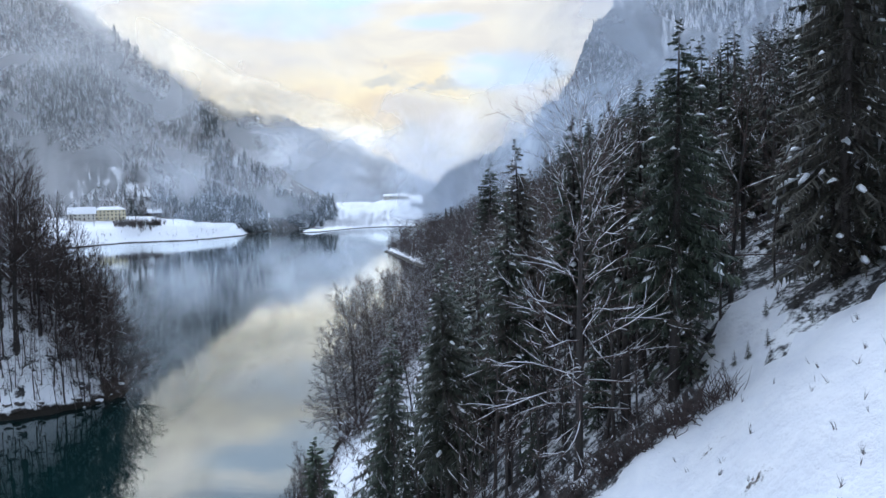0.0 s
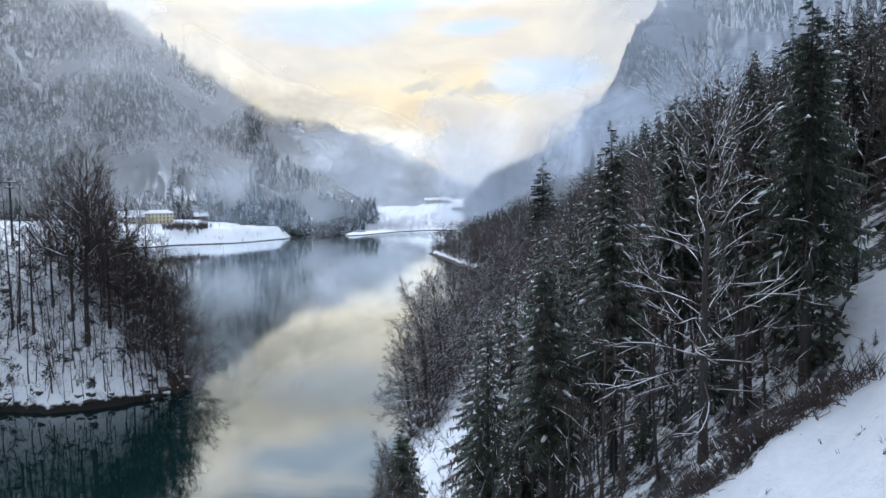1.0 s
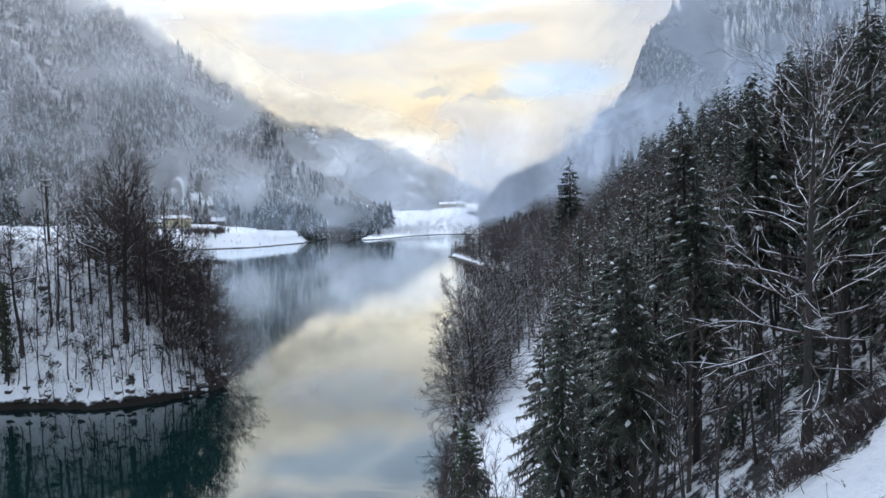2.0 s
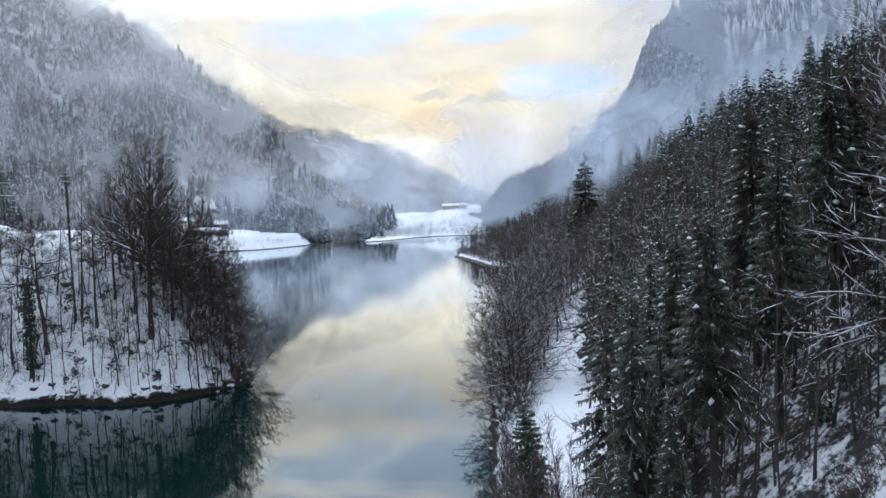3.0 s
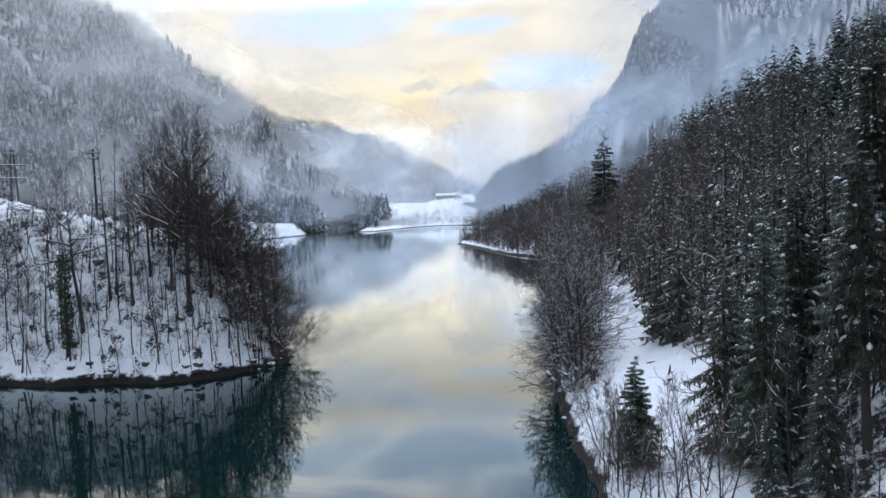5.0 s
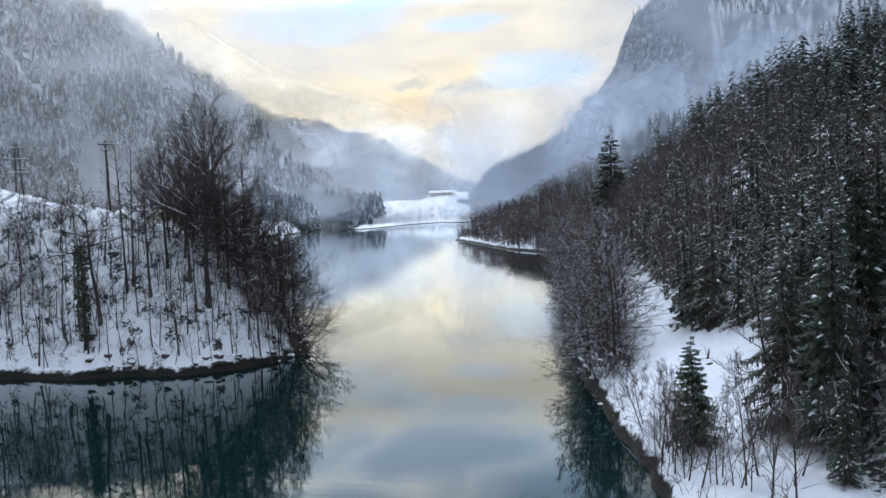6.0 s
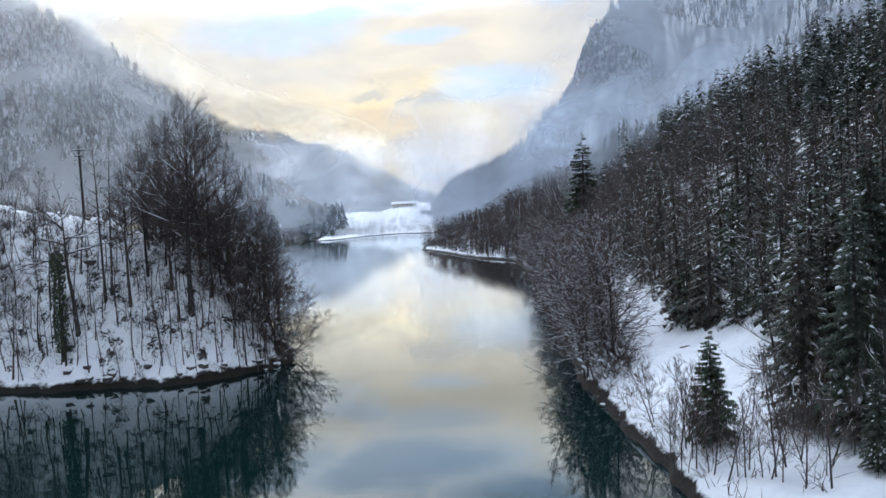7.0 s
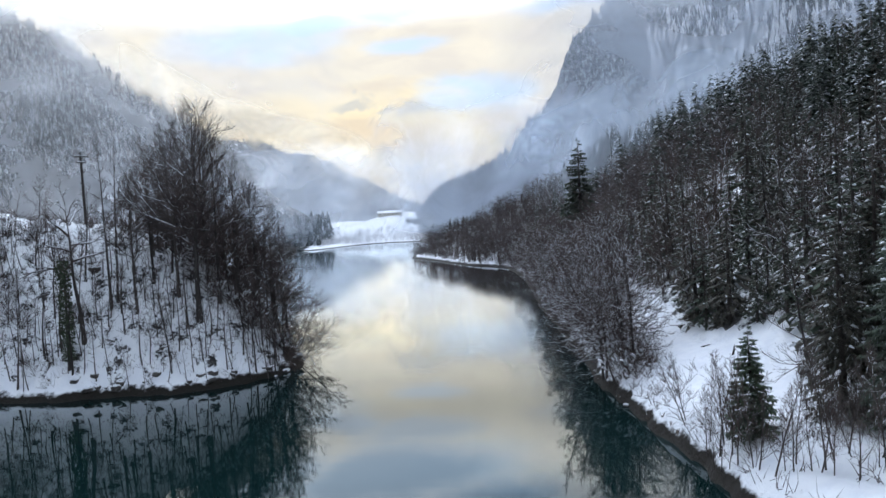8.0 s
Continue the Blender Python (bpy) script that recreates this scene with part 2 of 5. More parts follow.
def bark_material(name, dark, light, snow=0.0):
    m, n = material(name)
    g = n.add("ShaderNodeNewGeometry")
    pos = g.outputs["Position"]
    nz = n.add("ShaderNodeSeparateXYZ", Vector=g.outputs["Normal"]).outputs[2]
    grain = n.noise(n.scaled(pos, 6, 6, 1.2), 2.0, 4.0, 0.65)
    patch = n.noise(pos, 0.9, 3.0)
    rnd = n.add("ShaderNodeObjectInfo").outputs["Random"]
    tone = n.math("ADD", n.math("MULTIPLY", grain, 0.7), n.math("MULTIPLY", rnd, 0.3))
    colour = n.mix(n.ramp(tone, 0.3, 0.75), dark, light)
    if snow:
        lie = n.math("MULTIPLY", n.ramp(nz, 0.35, 0.7), n.ramp(patch, 0.62 - snow * 0.3, 0.70 - snow * 0.3))
        colour = n.mix(lie, colour, (0.80, 0.82, 0.86))
    p = n.add("ShaderNodeBsdfPrincipled", Base_Color=colour, Roughness=0.85)
    finish(n, p, grain, 0.5, 0.03)
    return m


def needle_material(name="spruce_needles", green=0.0):
    m, n = material(name)
    g = n.add("ShaderNodeNewGeometry")
    pos, isl = g.outputs["Position"], g.outputs["Random Per Island"]
    patch = n.noise(pos, 0.8, 3.0)
    rnd = n.add("ShaderNodeObjectInfo").outputs["Random"]
    a = n.mix(isl, (0.028, 0.043, 0.032), (0.074, 0.096 + green, 0.062))
    b = n.mix(isl, (0.042, 0.041, 0.033), (0.100, 0.090 + green, 0.068))
    colour = n.mix(n.ramp(n.math("ADD", n.math("MULTIPLY", patch, 0.6), n.math("MULTIPLY", rnd, 0.5)), 0.4, 0.75), a, b)
    # frost lies on some of the twigs
    frost = n.math("MULTIPLY", n.ramp(n.math("FRACT", n.math("MULTIPLY", isl, 7.3)), 0.93, 0.96), 0.5)
    colour = n.mix(frost, colour, (0.55, 0.58, 0.62))
    p = n.add("ShaderNodeBsdfPrincipled", Base_Color=colour, Roughness=0.7)
    finish(n, p)
    return m


def plain_material(name, a, b, scale=2.0, rough=0.8, bump=0.2):
    m, n = material(name)
    pos = n.add("ShaderNodeNewGeometry").outputs["Position"]
    tex = n.noise(pos, scale, 5.0, 0.6)
    p = n.add("ShaderNodeBsdfPrincipled", Base_Color=n.mix(n.ramp(tex, 0.3, 0.7), a, b), Roughness=rough)
    finish(n, p, tex, bump, 0.05)
    return m


def far_tree_material(name, dark, light, snow, snow_at):
    m, n = material(name)
    g = n.add("ShaderNodeNewGeometry")
    isl = g.outputs["Random Per Island"]
    tex = n.noise(g.outputs["Position"], 0.7, 4.0, 0.7)
    colour = n.mix(isl, dark, light)
    lie = n.ramp(n.math("ADD", tex, n.math("MULTIPLY", n.math("FRACT", n.math("MULTIPLY", isl, 13.7)), 0.22)), snow_at, snow_at + 0.08)
    colour = n.mix(lie, colour, snow)
    p = n.add("ShaderNodeBsdfPrincipled", Base_Color=colour, Roughness=0.85)
    finish(n, p, tex, 0.6, 0.5)
    return m


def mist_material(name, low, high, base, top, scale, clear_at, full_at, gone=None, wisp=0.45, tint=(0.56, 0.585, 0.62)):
    """Translucent mist and haze for the sheets, lit through by the sky: its cover grows from low to high between the
    heights base and top, thins out sideways between two azimuths, and ends above the height gone."""
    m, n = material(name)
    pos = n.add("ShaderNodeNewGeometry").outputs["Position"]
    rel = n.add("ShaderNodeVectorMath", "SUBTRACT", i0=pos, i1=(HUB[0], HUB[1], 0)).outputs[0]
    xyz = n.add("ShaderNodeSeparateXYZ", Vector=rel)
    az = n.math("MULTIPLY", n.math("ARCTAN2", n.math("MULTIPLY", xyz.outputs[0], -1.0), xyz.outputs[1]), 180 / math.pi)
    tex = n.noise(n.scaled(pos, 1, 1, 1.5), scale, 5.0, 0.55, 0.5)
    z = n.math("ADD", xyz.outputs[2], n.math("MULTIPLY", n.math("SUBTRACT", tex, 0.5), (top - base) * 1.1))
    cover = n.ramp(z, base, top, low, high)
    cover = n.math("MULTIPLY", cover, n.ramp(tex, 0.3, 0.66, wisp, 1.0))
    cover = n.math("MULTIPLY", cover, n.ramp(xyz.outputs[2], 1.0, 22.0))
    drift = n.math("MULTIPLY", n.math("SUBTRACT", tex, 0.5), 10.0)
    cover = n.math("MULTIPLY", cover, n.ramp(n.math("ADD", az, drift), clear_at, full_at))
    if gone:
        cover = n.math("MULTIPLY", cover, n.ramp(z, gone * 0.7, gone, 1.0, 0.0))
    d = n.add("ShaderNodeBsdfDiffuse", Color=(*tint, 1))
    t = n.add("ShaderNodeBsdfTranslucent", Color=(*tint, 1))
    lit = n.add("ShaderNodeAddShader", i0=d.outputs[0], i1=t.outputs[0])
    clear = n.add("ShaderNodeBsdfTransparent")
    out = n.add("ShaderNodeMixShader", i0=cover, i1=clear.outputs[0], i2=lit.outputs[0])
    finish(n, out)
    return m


HUB = (-15.0, 4.0)
SNOWY_GROUND = ground_material()
WOODED = forest_floor_material()
# litter spread wider, so its dark also carries the shade under the spruces
SHADED_WOOD_FLOOR = wood_floor_material("wood_floor", 0.475, 0.58)
SPUR_FLOOR = wood_floor_material("spur_floor", 0.42, 0.48)
WATER = water_material()
BARK = bark_material("dark_bark", (0.026, 0.022, 0.020), (0.078, 0.064, 0.057))
TWIG = bark_material("bare_twigs", (0.046, 0.032, 0.028), (0.125, 0.085, 0.073), snow=0.25)
TWIG_PLAIN = bark_material("reddish_twigs", (0.046, 0.034, 0.031), (0.125, 0.090, 0.080), snow=0.08)
SNOW = plain_material("fresh_snow", (0.76, 0.78, 0.82), (0.88, 0.89, 0.91), 3.0, 0.7, 0.4)
NEEDLES = needle_material()
GREEN_NEEDLES = needle_material("green_spruce_needles", 0.025)
FAR_SPRUCE = far_tree_material("far_spruce", (0.018, 0.026, 0.024), (0.05, 0.06, 0.055), (0.55, 0.58, 0.62), 0.66)
FAR_BARE = far_tree_material("far_bare_wood", (0.050, 0.041, 0.038), (0.16, 0.13, 0.12), (0.66, 0.66, 0.68), 0.62)
MEADOW_FROST = far_tree_material("meadow_frost", (0.20, 0.19, 0.20), (0.52, 0.51, 0.52), (0.80, 0.81, 0.83), 0.56)
FROSTED = far_tree_material("frosted_wood", (0.40, 0.39, 0.40), (0.70, 0.69, 0.69), (0.82, 0.83, 0.85), 0.54)


# ---------------------------------------------------------------- mesh helpers
def link_mesh(name, verts, faces, mat, parent=None, label="", smooth=False):
    me = bpy.data.meshes.new(name)
    me.from_pydata([tuple(v) for v in verts], [], faces)
    me.materials.append(mat)
    if smooth:
        me.polygons.foreach_set("use_smooth", [True] * len(me.polygons))
    ob = new(name, me)
    if parent is not None:
        ob.parent = parent
    return tagged(ob, label)


def part(name, bm, mat, parent=None, label=""):
    me = bpy.data.meshes.new(name)
    bm.to_mesh(me)
    bm.free()
    me.materials.append(mat)
    ob = new(name, me)
    if parent is not None:
        ob.parent = parent
    return tagged(ob, label)


class Soup:
    """Collects vertices and faces of one mesh."""

    def __init__(self):
        self.v, self.f = [], []

    def tube(self, pts, radii, sides):
        start = len(self.v)
        for i, (p, r) in enumerate(zip(pts, radii)):
            a = pts[max(i - 1, 0)]
            b = pts[min(i + 1, len(pts) - 1)]
            d = (b - a).normalized()
            u = d.orthogonal().normalized()
            w = d.cross(u)
            if r < 1e-4:
                self.v.append(tuple(p))
                continue
            for k in range(sides):
                ang = 2 * math.pi * k / sides
                self.v.append(tuple(p + (u * math.cos(ang) + w * math.sin(ang)) * r))
        rings = len(pts)
        last_tip = radii[-1] < 1e-4
        for i in range(rings - 1):
            for k in range(sides):
                a, b = start + i * sides + k, start + i * sides + (k + 1) % sides
                if i == rings - 2 and last_tip:
                    self.f.append((a, b, start + (rings - 1) * sides))
                else:
                    self.f.append((a, b, b + sides, a + sides))

    def blob(self, c, u, length, width, height):
        """A low lump of snow, lying along u."""
        side = Vector((-u.y, u.x, 0))
        side = side.normalized() if side.length > 1e-3 else Vector((1, 0, 0))
        up = Vector((0, 0, 1))
        s = len(self.v)
        for a, w, h in ((-0.5, 0.0, 0.0), (-0.2, 0.5, 0.0), (-0.2, -0.5, 0.0), (-0.1, 0.0, 1.0), (0.25, 0.45, 0.0), (0.25, -0.45, 0.0), (0.3, 0.0, 0.8), (0.5, 0.0, -0.2)):
            self.v.append(tuple(c + u * (a * length) + side * (w * width) + up * (h * height)))
        for f in ((0, 1, 3), (0, 3, 2), (1, 4, 6, 3), (2, 3, 6, 5), (4, 7, 6), (5, 6, 7), (0, 2, 5, 4, 1), (4, 5, 7)):
            self.f.append(tuple(s + i for i in f))

    def link(self, name, mat, parent=None, label="", smooth=False):
        return link_mesh(name, self.v, self.f, mat, parent, label, smooth)


# ---------------------------------------------------------------- the lie of the land
LAKE = [
    (-11, -260), (-13, -60), (-15.5, 4), (-18, 28), (-21, 48), (-22.7, 55.5), (-24.5, 64.3), (-27.2, 75.7), (-28.2, 88.6), (-31.7, 118.8),
    (-35.3, 146), (-41, 209), (-50, 262), (-66, 285), (-77, 308), (-97, 358), (-117, 405), (-115, 418), (-90, 450), (-88, 520), (-120, 640),
    (-165, 750), (-192, 806), (-240, 850), (-266, 818), (-271, 722), (-286, 708), (-298, 722), (-303, 795), (-318, 850), (-345, 870),
    (-362, 800), (-350, 720), (-329, 658), (-332, 600), (-338, 570), (-381, 556), (-380, 490), (-420, 430), (-300, 260), (-220, 215),
    (-165, 172), (-120, 138), (-95, 115), (-80, 107), (-67.6, 100), (-63.1, 93.3),
    (-63.5, 90), (-64.7, 85.2), (-68.5, 81.3), (-73.5, 78.2), (-80.4, 77.6), (-86, 76.3), (-93, 76.2), (-120, 74), (-170, 60), (-200, 0), (-200, -260),
]


def inland(x, y):
    """Distance from the shore: positive on land, negative on the lake."""
    best = np.full(x.shape, 1e9)
    inside = np.zeros(x.shape, bool)
    for (ax, ay), (bx, by) in zip(LAKE, LAKE[1:] + LAKE[:1]):
        dx, dy = bx - ax, by - ay
        k = np.clip(((x - ax) * dx + (y - ay) * dy) / (dx * dx + dy * dy), 0, 1)
        best = np.minimum(best, np.hypot(x - ax - k * dx, y - ay - k * dy))
        if dy:
            inside ^= ((ay > y) != (by > y)) & (x < ax + (y - ay) * dx / dy)
    return np.where(inside, -best, best)


def step(v, a, b):
    t = np.clip((v - a) / (b - a), 0, 1)
    return t * t * (3 - 2 * t)


def wobble(x, y, size, seed=0.0):
    """Smooth unevenness, about -1 to 1."""
    a = np.sin(x / size + 1.3 * np.sin(y / size * 0.8 + seed) + seed) + np.sin(y / size * 1.1 + 1.7 * np.sin(x / size * 0.7 + 2 * seed))
    b = np.sin((x + y) / size * 2.1 + seed * 3 + np.sin((x - y) / size * 1.7)) * 0.5
    return (a + b) / 2.5


RIDGES = (  # crest radius, width to the near foot, azimuths to the left, elevations of the crest
    # heights past 90 degrees either side are unseen, added to hold back skylight
    (1350, 620, (10, 14, 18.5, 22, 25, 27.6, 30.5, 34, 40, 45, 60, 90, 120, 180), (0, 0, 0, 2.4, 5.6, 7.9, 9.9, 12.4, 15, 16.5, 19, 24, 30, 33)),
    (2600, 1100, (6, 9, 10.5, 12, 13.6, 17, 18.3, 22.6, 27, 35, 60), (0, 0.5, 1.2, 2.0, 2.7, 4.6, 5.5, 6.8, 7.4, 9, 9)),
    (1500, 1000, (-180, -120, -90, -40, -25, -10, -3.4, -0.9, 0.0, 0.7, 1.8, 3.0, 4.1, 6, 8, 10.4, 11.8, 13), (33, 31, 28, 25, 23, 18, 14.6, 12.6, 10.8, 9.0, 7.4, 7.0, 5.3, 4.4, 3.5, 2.4, 1.0, 0)),
)


def height(x, y):
    x, y = np.asarray(x, float), np.asarray(y, float)
    d = inland(x, y)
    d = d + 0.4 * wobble(x, y, 2.1, 4.0) + 0.3 * wobble(x, y, 0.8, 1.0) + 1.6 * step(y, 180, 300) * wobble(x, y, 8.0, 1.5)
    mid = np.interp(y, [0, 90, 120, 200, 400, 800], [-45, -46, -60, -135, -260, -260])
    on_right = x > mid
    slope = np.interp(d, [-30, -3, 0, 0.5, 2.0, 5, 9, 12, 15, 18, 22, 26, 40, 80, 200, 400, 700], [-6, -1.2, -0.1, 0.75, 2.4, 3.4, 4.1, 6.2, 9.2, 12.2, 15.6, 19, 27, 42, 78, 135, 190])
    spit = np.interp(d, [-30, -3, 0, 1, 5, 30, 45, 60, 90, 120, 250, 500], [-6, -1, -0.1, 0.7, 1.6, 7, 15, 24, 37, 48, 92, 140])
    w = step(y, 215, 275)
    right = slope * (1 - w) + spit * w
    spur = np.interp(d, [-30, -3, 0, 0.5, 1.5, 3, 7.2, 10, 18, 30, 60, 200], [-6, -1.5, -0.15, 0.7, 1.6, 4.4, 9.5, 13.3, 20.5, 26, 30, 45])
    village = np.interp(d, [-30, -3, 0, 2, 5, 9, 12, 30, 60, 90, 120, 300], [-6, -1, -0.1, 1.2, 5.5, 11.0, 12.6, 13.6, 16, 20.5, 23, 32])
    w = step(y, 210, 380)
    left = spur * (1 - w) + village * w
    far = np.interp(d, [-30, -3, 0, 4, 20, 60, 130, 200, 400], [-6, -1, -0.1, 1.5, 3, 9, 25, 36, 42])
    far = far + 0.8 * np.sin(far * 0.9) * step(d, 30, 60) + 9 * np.exp(-(((x + 262) / 40) ** 2 + ((y - 985) / 55) ** 2)) * step(d, 0, 40)
    w = step(y, 640, 760) * step(x, -322, -300)
    low = np.where(on_right, right, left) * (1 - w) + far * w
    dry = step(d, 0.0, 6.0)
    low = low + dry * (0.35 * wobble(x, y, 5.0) + 0.12 * wobble(x, y, 1.7, 2.0)) + step(d, 10, 60) * 1.5 * wobble(x, y, 23, 1.0)
    r = np.hypot(x - HUB[0], y - HUB[1])
    az = np.degrees(np.arctan2(-(x - HUB[0]), y - HUB[1]))
    rough = 1 + 0.06 * wobble(x, y, 90, 0.5) + 0.035 * wobble(x, y, 33, 3.0) + 0.02 * wobble(x, y, 13, 1.0)
    top = low
    for crest, width, azs, els in RIDGES:
        el = np.interp(az, azs, els, left=0, right=0)
        peak = crest * np.tan(np.radians(el)) + 18
        t = np.clip((r - (crest - width)) / width, 0, 1)
        rise = np.where(r < crest, t ** 1.15, 1.0)
        ridge = peak * rise * rough * step(d, 4, 110)
        blend = step(r, crest - width, crest - width + 80)
        top = np.where(r > crest - width, np.maximum(top, low * (1 - blend) + ridge * blend), top)
    return np.where(d < 0, np.minimum(low, -0.1), top)


def ground_at(x, y):
    return float(height(np.array([x]), np.array([y]))[0])


def build_ground():
    angles = [a for a in np.arange(-48, 62, 0.35)] + [a for a in np.arange(62, 312, 4.0)]
    radii = np.concatenate([np.geomspace(1.5, 4900, 350)])
    A, R = np.meshgrid(np.radians(angles), radii)
    X, Y = HUB[0] - R * np.sin(A), HUB[1] + R * np.cos(A)
    Z = height(X, Y)
    na, nr = len(angles), len(radii)
    verts = np.stack([X, Y, Z], -1).reshape(-1, 3)
    centre = len(verts)
    verts = np.vstack([verts, [[HUB[0], HUB[1], ground_at(*HUB)]]])
    i, j = np.meshgrid(np.arange(nr - 1), np.arange(na), indexing="ij")
    k = (j + 1) % na
    quads = np.stack([i * na + j, i * na + k, (i + 1) * na + k, (i + 1) * na + j], -1).reshape(-1, 4)
    me = bpy.data.meshes.new("ground")
    faces = quads[:, ::-1].tolist() + [(b, (b + 1) % na, centre) for b in range(na)]
    me.from_pydata(verts.tolist(), [], faces)
    me.materials.append(SNOWY_GROUND)
    me.materials.append(WOODED)
    me.materials.append(SHADED_WOOD_FLOOR)
    me.materials.append(SPUR_FLOOR)
    ctr = verts[quads].mean(1)
    rr = np.hypot(ctr[:, 0] - HUB[0], ctr[:, 1] - HUB[1])
    az = np.degrees(np.arctan2(-(ctr[:, 0] - HUB[0]), ctr[:, 1] - HUB[1]))
    az = az + 0.7 * wobble(ctr[:, 0], ctr[:, 1], 35, 2.0)
    start = np.where(az > 21.5, 770, np.where((az > 12.2) | ((az > 8) & (rr < 480)), 1350, 330)) + 40 * wobble(ctr[:, 0], ctr[:, 1], 40)
    clearing = ((ctr[:, 0] + 500) / 30) ** 2 + ((ctr[:, 1] - 715) / 60) ** 2 < 1 + 0.4 * wobble(ctr[:, 0], ctr[:, 1], 12)
    wood = (((rr > start) | ((ctr[:, 2] > 42) & (rr > 700) & (az > 19))) & ~clearing).astype(int)
    far_in = inland(ctr[:, 0], ctr[:, 1])
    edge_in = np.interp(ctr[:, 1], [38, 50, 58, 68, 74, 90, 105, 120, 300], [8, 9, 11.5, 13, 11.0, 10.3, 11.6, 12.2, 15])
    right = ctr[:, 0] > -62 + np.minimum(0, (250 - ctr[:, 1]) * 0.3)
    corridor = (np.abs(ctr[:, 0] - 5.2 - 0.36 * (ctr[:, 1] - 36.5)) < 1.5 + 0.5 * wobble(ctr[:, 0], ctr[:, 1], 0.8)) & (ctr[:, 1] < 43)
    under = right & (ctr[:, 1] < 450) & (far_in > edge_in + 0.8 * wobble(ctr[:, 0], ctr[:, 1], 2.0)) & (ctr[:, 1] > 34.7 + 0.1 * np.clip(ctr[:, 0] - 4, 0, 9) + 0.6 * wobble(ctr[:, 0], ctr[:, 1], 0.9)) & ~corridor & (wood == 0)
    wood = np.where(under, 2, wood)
    on_spur = (ctr[:, 0] < -62) & (ctr[:, 0] > -130) & (ctr[:, 1] > 70) & (ctr[:, 1] < 125) & (far_in > 2.2 + 0.9 * wobble(ctr[:, 0], ctr[:, 1], 1.4))
    wood = np.where(on_spur, 3, wood)
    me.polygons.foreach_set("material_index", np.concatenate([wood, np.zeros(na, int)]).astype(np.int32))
    me.polygons.foreach_set("use_smooth", np.ones(len(faces), bool))
    return tagged(new("ground", me), "snow-covered valley floor, banks and wooded mountain slopes", "ground", kind="structure")


build_ground()
lake = bmesh.new()
bmesh.ops.create_grid(lake, x_segments=4, y_segments=4, size=1.0)
bmesh.ops.transform(lake, matrix=Matrix.Translation((-250, 640, 0)) @ Matrix.Diagonal((420, 920, 1, 1)), verts=lake.verts)
tagged(part("water", lake, WATER), "calm green lake water mirroring the cloudy sky", "lake", kind="structure")


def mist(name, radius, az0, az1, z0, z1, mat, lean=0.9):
    """A curved translucent sheet across the valley that stands for mist and haze."""
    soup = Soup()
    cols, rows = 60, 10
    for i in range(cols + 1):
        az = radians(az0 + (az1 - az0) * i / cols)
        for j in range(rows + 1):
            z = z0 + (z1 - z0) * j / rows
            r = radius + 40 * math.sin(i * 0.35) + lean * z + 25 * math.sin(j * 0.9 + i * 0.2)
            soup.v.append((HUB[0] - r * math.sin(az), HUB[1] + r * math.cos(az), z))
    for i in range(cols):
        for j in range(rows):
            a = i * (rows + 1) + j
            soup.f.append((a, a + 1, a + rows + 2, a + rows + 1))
    return tagged(soup.link(name, mat, smooth=True), "translucent sheet that stands for mist and haze over the slopes", "mist", kind="stuff")


def cloud_material(name, cover, tint, scale, thin=0.34, thick=0.62, foot=0.5):
    """A shred of low cloud with torn edges, thickest a little above its middle."""
    m, n = material(name)
    uv = n.add("ShaderNodeSeparateXYZ", Vector=n.add("ShaderNodeUVMap").outputs[0])
    pos = n.add("ShaderNodeNewGeometry").outputs["Position"]
    tex = n.noise(n.scaled(pos, 1, 1, 1.6), scale, 4.0, 0.5, 0.6)
    tear = n.math("MULTIPLY", n.math("SUBTRACT", tex, 0.5), 0.7)
    v, u = n.math("ADD", uv.outputs[1], tear), n.math("ADD", uv.outputs[0], n.math("MULTIPLY", tear, 0.4))
    shape = n.math("MULTIPLY", n.ramp(v, 0.05, foot), n.ramp(uv.outputs[1], 1.0, 0.72))
    shape = n.math("MULTIPLY", shape, n.math("MULTIPLY", n.ramp(u, 0.02, 0.22), n.ramp(u, 0.98, 0.78)))
    alpha = n.math("MULTIPLY", n.math("MULTIPLY", shape, n.ramp(tex, thin, thick, 0.45, 1.0)), cover)
    d = n.add("ShaderNodeBsdfDiffuse", Color=(*tint, 1))
    t = n.add("ShaderNodeBsdfTranslucent", Color=(*tint, 1))
    lit = n.add("ShaderNodeAddShader", i0=d.outputs[0], i1=t.outputs[0])
    finish(n, n.add("ShaderNodeMixShader", i0=alpha, i1=n.add("ShaderNodeBsdfTransparent").outputs[0], i2=lit.outputs[0]))
    return m


